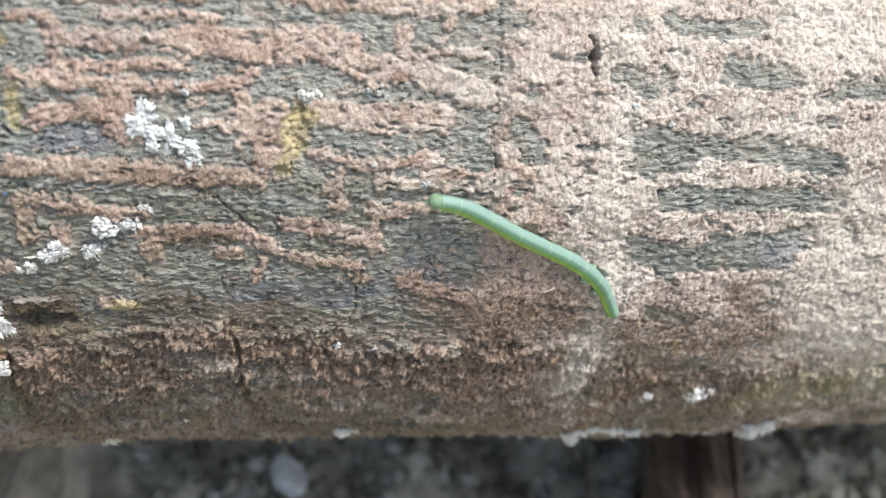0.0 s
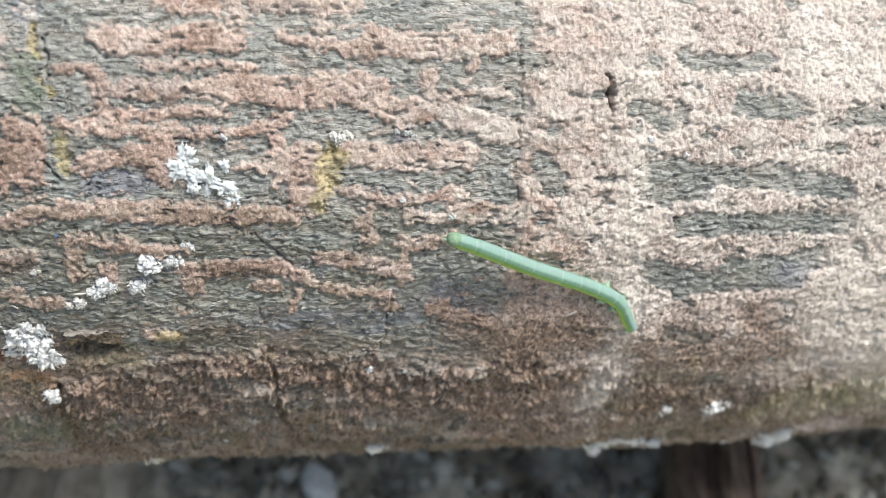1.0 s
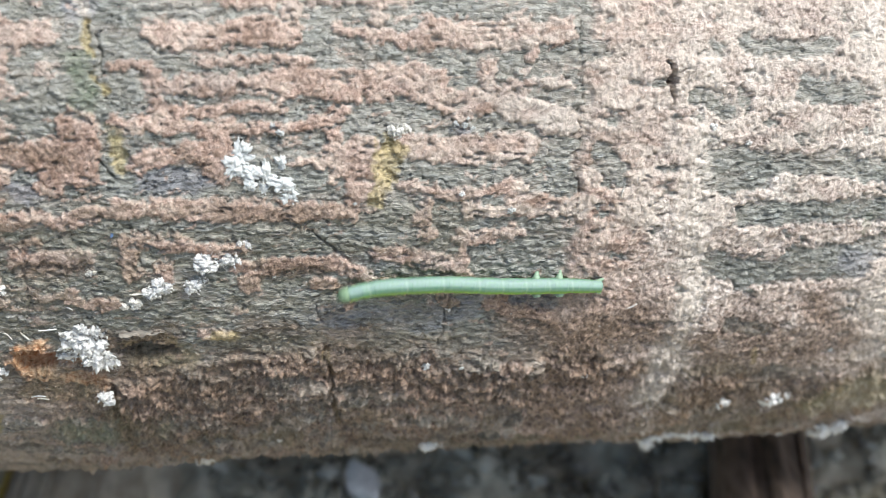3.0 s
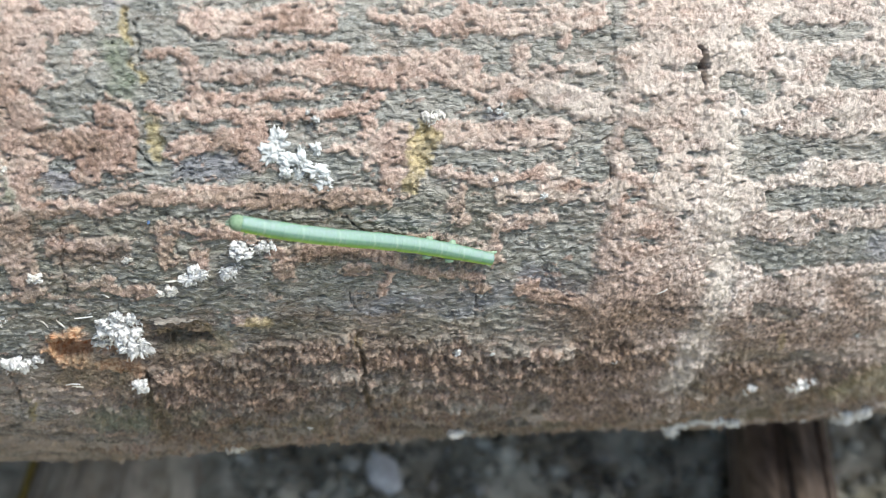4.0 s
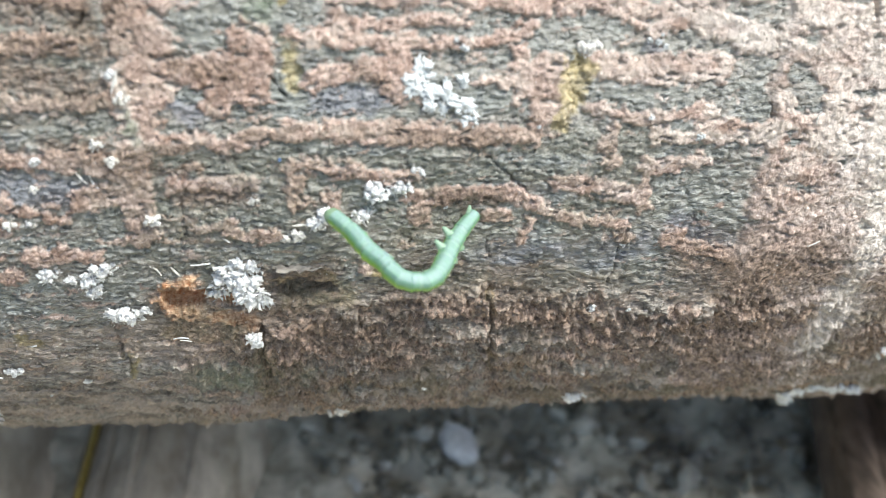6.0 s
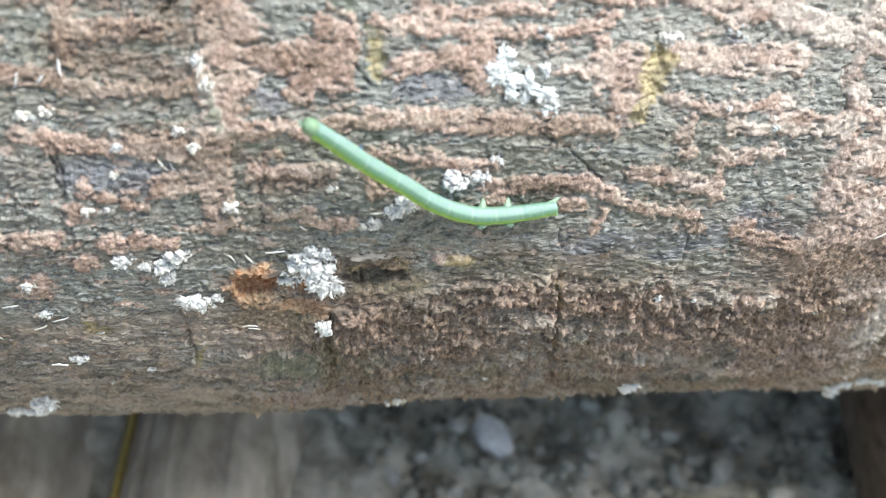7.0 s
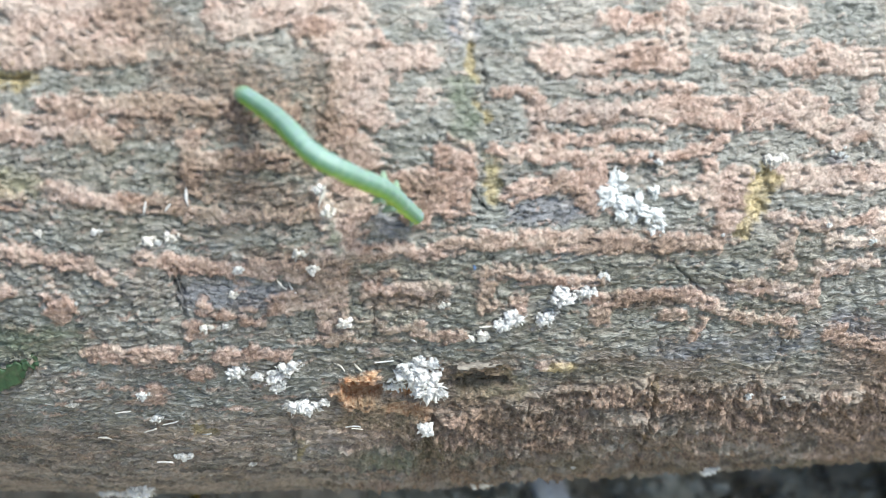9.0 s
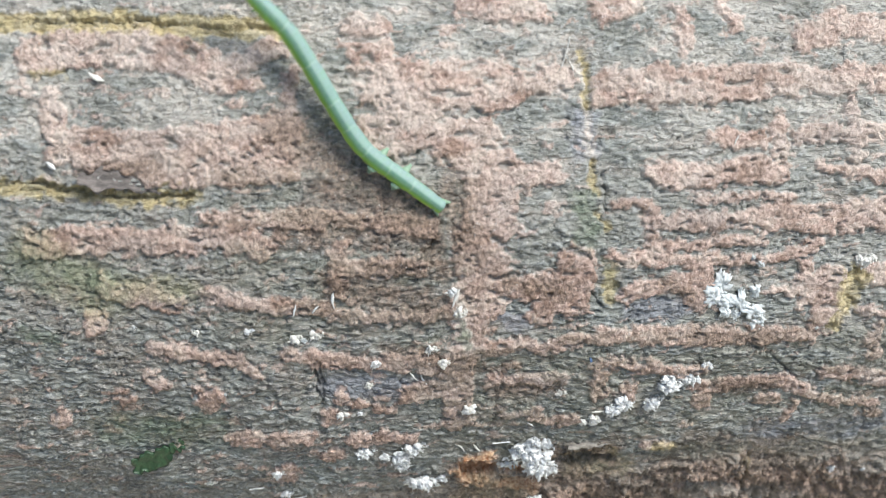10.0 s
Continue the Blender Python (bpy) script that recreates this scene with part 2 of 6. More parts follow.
def crumb_material():
    m, nt, b, co = surface("gravel_crumbs", 0.85)
    geo = nt.nodes.new("ShaderNodeNewGeometry")
    col = ramp(nt, geo.outputs["Random Per Island"], (0.0, (0.05, 0.045, 0.03)), (0.4, (0.32, 0.31, 0.235)), (0.8, (0.52, 0.50, 0.41)), (1.0, (0.62, 0.61, 0.54)))
    nt.links.new(mix(nt, noise_at(nt, co, 0.8), col, (0.25, 0.24, 0.20)), b.inputs["Base Color"])
    return m


CRUMB = crumb_material()
STONE = plain_material("pale_stone", (0.45, 0.45, 0.43), (0.80, 0.80, 0.78), 1.2, 0.8, 0.3)
POLE = plain_material("bleached_pole", (0.20, 0.165, 0.118), (0.64, 0.575, 0.455), 4.5, 0.85, 0.6, (1, 2.2, 1))
STRAW = plain_material("dry_straw", (0.20, 0.14, 0.03), (0.42, 0.32, 0.08), 0.8, 0.7, 0.05)

# ---- the log: its axis lies along x, R is its radius, all in millimetres ----
R, AXIS = 52.37, 68.0
BOW = (0.718, 2.674, -1.435)


def lattice(x, y, seed):
    """Smooth gradient noise, about -1 to 1."""
    table = np.random.default_rng(seed)
    perm = table.permutation(1024)
    ang = table.random(1024) * 2 * np.pi
    gx, gy = np.cos(ang), np.sin(ang)
    xi, yi = np.floor(x).astype(int), np.floor(y).astype(int)
    fx, fy = x - xi, y - yi
    u, v = fx * fx * fx * (fx * (fx * 6 - 15) + 10), fy * fy * fy * (fy * (fy * 6 - 15) + 10)

    def corner(i, j):
        k = perm[(perm[(xi + i) & 1023] + yi + j) & 1023]
        return gx[k] * (fx - i) + gy[k] * (fy - j)
    a, b_ = corner(0, 0), corner(1, 0)
    c, d = corner(0, 1), corner(1, 1)
    return 1.5 * ((a + u * (b_ - a)) * (1 - v) + (c + u * (d - c)) * v)


def layered(x, y, seed, octaves=3, gain=0.5):
    out, amp = 0, 1.0
    for k in range(octaves):
        out = out + amp * lattice(x * 2 ** k, y * 2 ** k, seed + k)
        amp *= gain
    return out


def step(lo, hi, x):
    x = np.clip((x - lo) / (hi - lo), 0, 1)
    return x * x * (3 - 2 * x)


def spaced(stops):
    out = [np.arange(a, b_, d) for a, b_, d in stops]
    return np.concatenate(out)


GS = spaced([(-300, -104, 5.0), (-104, -98, 0.6), (-98, 58, 0.15), (58, 66, 0.6), (66, 262, 5.0)])
GW = spaced([(-54, -50, 0.5), (-50, 46, 0.15), (46, 52, 0.5), (52, 2 * math.pi * R - 54, 4.5)])
S2, W2 = np.meshgrid(GS, GW, indexing="ij")
# the pattern's own, wavering coordinates
WS = S2 + 0.60 * layered(S2 / 2.6, W2 / 1.7, 11) + 0.30 * layered(S2 / 0.62, W2 / 0.62, 15, 2)
WW = W2 + 0.42 * layered(S2 / 2.2, W2 / 1.5, 21) + 0.26 * layered(S2 / 0.55, W2 / 0.6, 25, 2)
PATCH = layered(S2 / 2.4, W2 / 1.1, 29, 3)
EDGE = 0.30 * layered(S2 / 1.1, W2 / 0.8, 27, 3)
FIELD = {k: np.zeros_like(S2) for k in ("ridge", "bare", "pale", "ochre", "green", "bluish", "umber", "crack")}


def paint(kind, width, points, soft):
    pts = np.array(points, float)
    pad = width + 3
    i0, i1 = np.searchsorted(GS, (pts[:, 0].min() - pad, pts[:, 0].max() + pad))
    j0, j1 = np.searchsorted(GW, (pts[:, 1].min() - pad, pts[:, 1].max() + pad))
    x, y = WS[i0:i1, j0:j1], WW[i0:i1, j0:j1]
    if kind == "crack":
        x, y = 0.45 * S2[i0:i1, j0:j1] + 0.55 * x, 0.45 * W2[i0:i1, j0:j1] + 0.55 * y
    best = np.full(x.shape, 1e9)
    for (ax, ay), (bx, by) in zip(pts[:-1], pts[1:]):
        dx, dy = bx - ax, by - ay
        f = np.clip(((x - ax) * dx + (y - ay) * dy) / (dx * dx + dy * dy + 1e-9), 0, 1)
        best = np.minimum(best, np.hypot(x - ax - f * dx, y - ay - f * dy))
    m = 1 - step(width / 2 - soft, width / 2 + soft, best + min(1.0, width) * EDGE[i0:i1, j0:j1])
    if kind == "ridge":
        m = m * (1 - 0.7 * step(0.58, 0.85, PATCH[i0:i1, j0:j1] + 0.10 * min(width - 2.0, 2.0)))
    FIELD[kind][i0:i1, j0:j1] = np.maximum(FIELD[kind][i0:i1, j0:j1], m)


def ridge(width, *points):
    paint("ridge", 1.14 * width, points, 0.16)


def bare(width, *points):
    paint("bare", width, points, 0.22)


def pale(width, *points):
    paint("pale", width, points, 0.35 * width)


def ochre(width, *points):
    paint("ochre", width, points, 0.22)


def olive(width, *points):
    """A dull olive-brown stain: thin ochre and thin moss over one another."""
    for kind in ("ochre", "green"):
        was = FIELD[kind].copy()
        FIELD[kind][:] = 0
        paint(kind, width, points, 0.25 * width)
        FIELD[kind] = np.maximum(was, 0.42 * FIELD[kind])


def green(width, *points):
    paint("green", width, points, 0.3 * width)


def bluish(width, *points):
    paint("bluish", width, points, 0.3 * width)


def umber(width, *points):
    paint("umber", width, points, 0.4 * width)


def crack(width, *points):
    paint("crack", width, points, 0.10)


# cork ridges, bare patches, stains, cracks, and umber that also holds some shade: width, then places along and round
# the log
ridge(2.10, (-40.8, 23.7), (-36.2, 23.6), (-29.7, 24.1))
ridge(1.19, (-25.5, 24.5), (-21.7, 24.0), (-17.8, 23.2))
ridge(2.17, (-17.6, 24.3), (-13.4, 23.9), (-6.2, 24.4))
ridge(0.90, (-9.2, 23.3), (-9.1, 22.3))
ridge(0.66, (-36.7, 21.7), (-33.0, 21.5), (-29.8, 21.8), (-27.9, 21.2))
ridge(0.93, (-43.6, 21.1), (-41.3, 21.4))
ridge(1.26, (-41.1, 21.1), (-41.0, 18.8), (-40.4, 16.7))
ridge(1.42, (-39.6, 19.5), (-34.5, 19.7), (-29.8, 19.9))
ridge(2.51, (-29.8, 19.9), (-25.1, 19.7), (-20.3, 20.2), (-17.3, 19.6))
ridge(2.22, (-19.3, 20.9), (-17.3, 19.2), (-14.9, 18.0), (-11.4, 18.8))
ridge(1.49, (-12.7, 21.5), (-12.4, 18.8))
ridge(2.30, (-12.4, 18.8), (-9.3, 17.8), (-4.9, 16.6))
ridge(0.80, (-10.4, 20.1), (-5.8, 20.0))
ridge(0.77, (-39.2, 17.4), (-35.5, 17.6), (-30.8, 18.0))
ridge(1.18, (-43.8, 16.6), (-39.3, 16.2), (-34.6, 15.8), (-30.4, 16.0), (-28.0, 16.3), (-25.1, 17.4))
ridge(1.74, (-42.2, 13.2), (-39.4, 13.8), (-36.6, 14.1))
ridge(1.40, (-35.3, 15.0), (-35.5, 11.8))
ridge(0.76, (-29.0, 13.1), (-26.6, 13.1))
ridge(1.35, (-25.7, 15.4), (-25.9, 11.9))
ridge(2.94, (-23.7, 13.9), (-23.2, 10.1))
ridge(2.15, (-19.8, 14.7), (-15.3, 14.2), (-9.2, 14.6))
ridge(0.91, (-20.0, 11.1), (-17.2, 10.6), (-15.2, 10.2), (-12.1, 10.5), (-9.5, 10.8))
ridge(1.73, (-10.1, 10.8), (-9.8, 10.7))
ridge(1.00, (-14.6, 9.0), (-10.5, 8.5))
ridge(1.84, (-9.4, 9.0), (-5.6, 9.1), (-3.0, 8.8))
ridge(1.49, (-44.4, 9.0), (-39.7, 9.2), (-34.9, 8.9), (-30.1, 8.7), (-24.2, 8.7))
ridge(1.12, (-17.8, 8.7), (-17.7, 6.2))
ridge(1.00, (-44.7, 5.9), (-41.8, 6.3), (-38.9, 6.1))
ridge(1.03, (-39.5, 5.4), (-33.6, 5.1))
ridge(1.05, (-43.4, 4.8), (-43.2, 3.1))
ridge(1.55, (-40.7, 3.2), (-40.5, 3.0))
ridge(1.16, (-14.3, 6.5), (-13.8, 2.0))
ridge(1.28, (-12.9, 5.9), (-9.8, 6.2))
ridge(1.56, (-21.1, 4.5), (-17.0, 3.9), (-14.9, 3.3))
ridge(1.19, (-34.2, 3.1), (-30.2, 3.4), (-25.2, 3.6), (-22.7, 2.1))
ridge(1.07, (-22.7, 2.1), (-20.6, 1.3), (-15.3, 0.5))
ridge(1.98, (-33.4, 1.7), (-33.0, 1.4))
ridge(1.12, (-27.8, 1.2), (-25.2, 1.5))
ridge(1.03, (-23.9, 0.6), (-23.9, -0.9))
ridge(1.02, (-15.2, -0.9), (-14.1, -1.2))
ridge(1.92, (-10.4, -0.9), (-10.1, -1.2))
ridge(1.19, (-9.1, -2.3), (-4.0, -3.5))
ridge(1.22, (-68.2, 17.3), (-68.2, 13.1))
ridge(1.48, (-67.5, 15.5), (-63.9, 15.7), (-61.1, 15.6))
ridge(3.08, (-56.4, 18.4), (-56.5, 15.0), (-57.0, 11.5))
ridge(2.18, (-54.8, 12.9), (-51.8, 13.8), (-49.7, 13.9), (-46.7, 13.5))
ridge(1.28, (-49.5, 13.9), (-49.2, 10.8))
ridge(1.20, (-46.3, 16.3), (-46.2, 11.7))
ridge(1.12, (-69.2, 11.3), (-66.7, 11.2), (-63.3, 11.0), (-59.1, 11.3))
ridge(1.11, (-71.6, 12.2), (-69.1, 11.8))
ridge(1.56, (-72.0, 7.4), (-68.7, 6.5), (-65.7, 6.3), (-61.4, 6.4), (-57.9, 5.7))
ridge(1.25, (-54.4, 7.9), (-51.8, 8.2), (-49.6, 7.7), (-46.1, 8.9), (-44.3, 9.1))
ridge(1.12, (-52.4, 4.0), (-50.4, 4.5), (-47.3, 4.6))
ridge(0.98, (-67.7, 2.5), (-65.2, 1.5))
ridge(1.10, (-63.8, 1.2), (-62.7, 1.2))
ridge(1.34, (-68.4, 0.7), (-68.3, 0.5))
ridge(1.98, (-61.1, 2.9), (-58.0, 3.4))
ridge(2.58, (-55.9, 9.8), (-57.1, 5.0), (-56.2, -0.4))
ridge(0.85, (-52.4, 0.1), (-50.3, 0.3))
ridge(1.39, (-49.4, 0.5), (-48.2, -0.6), (-45.6, -0.6))
ridge(1.96, (-68.0, -4.6), (-67.8, -4.8))
ridge(1.82, (-65.5, -2.8), (-63.6, -2.5))
ridge(1.10, (-63.2, -2.8), (-60.4, -2.7))
ridge(2.62, (-72.0, -7.6), (-71.8, -7.9))
ridge(3.04, (-93.7, 32.9), (-89.2, 33.9), (-82.5, 33.5), (-79.8, 32.6))
ridge(1.29, (-79.0, 30.8), (-75.4, 30.8))
ridge(1.76, (-78.0, 32.2), (-73.5, 33.6))
ridge(2.02, (-92.2, 29.3), (-91.9, 25.2))
ridge(3.23, (-89.9, 25.6), (-85.0, 25.2), (-80.4, 25.7), (-75.9, 26.2), (-72.7, 26.7))
ridge(1.77, (-84.1, 23.4), (-78.2, 23.4), (-72.3, 23.9))
ridge(1.11, (-72.2, 31.8), (-72.1, 25.8))
ridge(3.71, (-65.8, 35.1), (-64.9, 30.9), (-59.4, 31.0), (-54.3, 31.0))
ridge(2.35, (-53.8, 31.0), (-49.6, 31.6))
ridge(2.78, (-45.3, 30.9), (-38.5, 31.2), (-33.5, 31.4), (-28.4, 31.8))
ridge(2.16, (-28.4, 31.8), (-19.6, 32.0))
ridge(3.45, (-65.0, 26.8), (-61.3, 27.5), (-58.5, 26.3), (-54.3, 24.0))
ridge(3.97, (-56.2, 25.9), (-55.2, 22.6), (-55.5, 17.7), (-55.6, 12.1))
ridge(1.91, (-52.4, 23.6), (-50.0, 23.6))
ridge(1.21, (-38.8, 37.5), (-38.4, 34.1))
ridge(1.24, (-34.5, 38.1), (-34.1, 35.6))
ridge(1.16, (-36.0, 26.9), (-31.4, 26.5))
ridge(1.53, (-29.9, 27.9), (-29.5, 24.1))
ridge(1.47, (-27.8, 27.0), (-19.5, 27.3))
ridge(1.32, (-22.9, 29.5), (-22.2, 25.5))
ridge(2.25, (-27.3, 35.2), (-24.1, 36.8), (-19.4, 36.4))
ridge(1.93, (-57.4, 37.5), (-51.3, 37.2))
ridge(1.96, (-45.6, 37.3), (-42.7, 37.9))
ridge(2.21, (-94.4, 17.1), (-89.8, 17.9), (-82.9, 17.7), (-77.9, 18.2), (-74.7, 17.2))
ridge(1.60, (-79.2, 19.6), (-73.7, 19.7), (-66.8, 19.7), (-60.3, 19.2))
ridge(1.49, (-79.4, 13.2), (-74.7, 12.1), (-70.4, 12.1))
ridge(2.03, (-88.2, 13.6), (-82.7, 12.1))
ridge(1.99, (-89.4, 10.5), (-89.3, 10.3))
ridge(1.77, (-84.3, 4.5), (-84.1, 4.2))
ridge(1.86, (-87.3, 2.9), (-87.1, 2.6))
ridge(2.53, (-79.7, 2.6), (-79.5, 2.3))
ridge(1.42, (-75.5, 5.9), (-75.3, 5.3))
ridge(1.66, (-93.2, 0.3), (-93.1, -0.4))
ridge(1.31, (-84.3, 7.7), (-76.6, 6.8))
ridge(1.53, (-77.2, -2.5), (-70.1, -2.2))
bare(4.75, (9.8, 12.3), (12.4, 12.3))
bare(2.22, (14.3, 12.9), (20.2, 13.0), (26.5, 12.2), (29.7, 11.7))
bare(2.35, (12.7, 7.9), (18.0, 8.2), (24.1, 8.4), (30.6, 7.8))
bare(2.90, (19.1, 2.9), (24.1, 3.1), (28.3, 4.0))
bare(2.38, (10.7, 2.3), (18.2, 1.5))
bare(1.65, (11.1, 23.9), (16.2, 23.3), (19.0, 23.9))
bare(2.40, (17.0, 20.0), (22.3, 19.6))
bare(1.78, (-5.4, 22.4), (-2.8, 23.0))
bare(1.88, (28.6, 18.7), (33.6, 19.3), (39.7, 17.5))
bare(1.46, (35.8, 13.7), (40.5, 13.2))
bare(3.58, (22.3, -13.3), (28.9, -16.1))
bare(3.07, (-22.5, -12.9), (-20.2, -13.8))
bare(2.31, (-34.6, -12.0), (-30.8, -12.6))
bare(2.07, (14.7, -4.9), (18.7, -5.8))
bare(1.57, (6.9, 19.2), (9.8, 17.7))
bare(2.15, (-1.9, 13.9), (-0.6, 11.8))
ridge(1.58, (-36.8, -4.1), (-35.9, -4.1))
pale(3.12, (7.2, 15.6), (6.9, 9.0), (8.4, 4.3))
pale(2.66, (9.4, 1.7), (8.6, -9.6), (7.8, -15.6))
pale(5.93, (23.8, 23.3), (33.1, 24.2), (38.8, 23.9))
pale(1.77, (24.7, 20.2), (25.9, 13.7))
pale(2.21, (7.3, 22.3), (7.9, 20.8))
pale(12.19, (33.4, -1.7), (41.1, -6.9), (48.9, -9.2))
ochre(2.50, (-21.1, 14.2), (-21.6, 12.2))
ochre(1.70, (-21.6, 12.2), (-22.1, 9.8))
ochre(1.19, (-44.0, 14.7), (-43.9, 12.7))
ochre(1.31, (-35.9, -4.0), (-35.1, -4.7))
olive(0.70, (-44.8, 16.2), (-44.1, 14.8), (-43.3, 12.9))
ochre(1.76, (-44.3, -5.9), (-40.9, -5.5))
ochre(1.64, (-68.2, -12.7), (-67.3, -13.6))
ochre(0.61, (-58.4, -15.4), (-58.2, -19.7))
olive(2.49, (-53.4, -11.0), (-48.9, -11.4))
olive(1.64, (-46.0, -13.6), (-44.9, -24.0))
olive(2.85, (-43.2, -7.6), (-39.3, -6.9))
ochre(1.75, (-98.0, 35.7), (-93.7, 35.7), (-84.7, 35.9), (-78.9, 35.5), (-73.0, 35.6))
ochre(1.35, (-98.0, 22.2), (-94.1, 22.2), (-89.6, 21.9), (-85.1, 21.4), (-80.5, 21.6))
ochre(0.80, (-46.3, 24.4), (-45.7, 21.9))
ochre(0.62, (-45.6, 20.6), (-45.2, 19.0))
green(1.90, (-47.3, 21.0), (-46.6, 18.4))
bluish(1.9, (-47.9, 28.5), (-47.3, 25.7))
ochre(0.75, (-47.2, 33.5), (-47.0, 29.7))
ochre(0.64, (-93.7, 31.6), (-91.1, 31.6))
olive(1.77, (-88.6, 14.1), (-80.8, 13.4))
olive(3.71, (-94.4, 17.1), (-88.7, 12.6))
green(4.68, (-94.6, 15.1), (-88.2, 13.6))
green(1.72, (-46.8, 21.6), (-46.4, 19.2))
green(1.72, (-95.1, 9.3), (-93.3, 8.7))
green(4.47, (-88.3, -1.4), (-79.7, -1.4))
green(0.85, (-57.0, 10.2), (-56.5, 8.1))
green(4.69, (-50.6, -19.2), (-43.2, -18.7))
bluish(2.05, (-41.4, 11.5), (-37.2, 11.5))
bluish(3.53, (-24.2, -3.1), (-16.8, -2.9), (-13.6, -1.9))
bluish(2.83, (-10.4, 0.1), (-5.8, -2.1))
bluish(2.54, (-30.6, -7.4), (-28.0, -9.1))
bluish(2.78, (-20.3, -10.2), (-17.5, -11.2))
bluish(3.29, (-26.0, -2.4), (-19.4, -3.5))
bluish(1.21, (-15.1, 16.5), (-14.6, 16.1))
bluish(2.42, (-13.0, -10.5), (-11.2, -11.0))
bluish(2.57, (25.2, -9.6), (26.9, -10.6))
bluish(3.03, (26.7, -15.9), (28.9, -16.1))
bluish(2.59, (-68.5, 3.8), (-61.5, 3.6))
bluish(3.48, (-55.4, -16.4), (-53.8, -17.4))
bluish(1.83, (-53.1, 10.7), (-51.4, 10.3))
bluish(1.70, (-46.7, 28.3), (-46.4, 25.5))
crack(0.43, (3.8, 21.7), (4.2, 18.4))
crack(0.08, (-4.7, 25.4), (-4.3, 18.0), (-3.9, 8.8))
crack(0.09, (-14.7, 0.1), (-14.9, -6.2))
crack(0.10, (-26.8, -1.0), (-26.7, -3.1))
crack(0.11, (-30.6, 8.2), (-27.7, 6.7), (-24.2, 3.8))
crack(0.13, (-69.2, 6.3), (-69.1, 1.7))
crack(0.17, (-45.8, 13.5), (-44.5, 11.8))
crack(0.06, (-52.9, 6.5), (-53.0, -1.5))
crack(0.22, (-46.3, -11.0), (-44.9, -24.0))
crack(0.15, (-59.8, -11.0), (-58.5, -18.5))
crack(0.37, (-93.7, 35.8), (-84.7, 36.0), (-78.9, 35.6), (-73.0, 35.7))
crack(0.33, (-94.1, 22.5), (-89.6, 21.9), (-85.1, 21.4), (-80.5, 21.6))
crack(0.14, (-45.2, 24.0), (-44.9, 20.2))
umber(2.4, (-60.0, 18.5), (-60.5, 15.8))
umber(1.5, (-60.8, 17.6), (-59.6, 16.2))
crack(0.19, (-69.8, 6.5), (-69.5, 2.8))
umber(6.19, (-6.8, -3.5), (-0.1, -6.7), (4.2, -3.7))
umber(7.0, (-13.9, -13.2), (-1.8, -14.9), (5.9, -21.9))
umber(5.58, (-24.2, -9.2), (-16.3, -11.2))
umber(7.25, (0.5, -10.1), (3.3, -18.9))
umber(6.25, (-41.7, -12.3), (-33.1, -14.5))
umber(0.67, (-15.8, -6.2), (-15.3, -9.5))
umber(8.81, (-42.9, -11.1), (-34.6, -14.7))
umber(3.32, (-45.1, -14.5), (-41.5, -24.1))
umber(2.33, (-55.8, -8.0), (-53.9, -9.8))
umber(0.89, (-57.9, 5.4), (-51.3, 5.8))
umber(1.58, (-53.1, 3.0), (-47.7, 3.3))
umber(1.50, (-62.0, 13.2), (-59.1, 12.4))
# brown bark about s -73 to -57, the caterpillar's shade painted in with it
umber(3.29, (-73.2, 27.2), (-66.8, 23.0))
umber(1.95, (-71.4, 20.2), (-61.2, 19.2))
umber(3.23, (-68.6, 14.2), (-60.0, 12.1))
umber(2.44, (-64.9, 19.7), (-61.2, 19.2))
umber(2.78, (-58.5, 22.6), (-57.4, 18.2))
umber(1.89, (-68.7, 24.0), (-65.0, 22.6))
umber(1.40, (-53.5, 14.2), (-48.3, 13.4))
umber(2.11, (-65.9, 22.6), (-58.4, 21.2))
umber(1.86, (-60.2, 17.7), (-59.2, 15.2))
umber(0.89, (-75.1, 17.2), (-62.1, 18.2))
umber(1.12, (-89.5, 23.8), (-83.6, 23.9))
pale(1.00, (-57.8, 13.3), (-57.1, 10.6), (-56.4, 7.9))
umber(1.79, (-61.0, 17.7), (-59.4, 15.8))
umber(5.34, (-52.9, -12.2), (-48.8, -13.1), (-44.8, -11.9))
pale(0.94, (-47.7, 32.5), (-46.4, 25.0))
pale(1.97, (-21.4, 13.2), (-21.8, 10.1))
# hollow under the bark flap: brown, with its shade painted as umber
umber(2.79, (-46.1, -4.9), (-44.0, -6.6), (-40.3, -6.6))
umber(1.74, (-48.4, -11.0), (-47.3, -16.5))
umber(2.37, (-51.4, -9.8), (-49.0, -10.2))
crack(0.34, (-26.1, -6.4), (-24.8, -13.8), (-22.0, -25.9))
crack(0.38, (-46.3, -14.5), (-45.1, -23.8))
umber(1.42, (-26.1, -6.4), (-24.8, -13.8), (-22.0, -25.9))
umber(2.41, (-46.3, -13.8), (-45.1, -23.8))
# more umber for the shaded hollow below the flap
umber(2.99, (-45.2, -5.1), (-42.5, -5.4), (-40.9, -4.1))
umber(2.42, (-50.8, -10.0), (-47.3, -10.4))
ochre(0.37, (-25.8, -6.8), (-25.2, -10.3))
ochre(0.46, (-24.3, -15.8), (-23.7, -19.2))
ochre(0.53, (-46.6, -17.3), (-46.2, -19.6))
ochre(0.64, (-45.2, -15.8), (-44.8, -19.7))
olive(8.25, (33.1, -19.1), (43.9, -17.6), (53.4, -17.3))
# wider umber here: dark brown zone plus shade beside the caterpillar
umber(3.78, (-69.6, 22.3), (-65.2, 21.6), (-61.3, 19.2))
umber(2.39, (-72.9, 18.2), (-66.1, 18.2), (-59.8, 18.7))
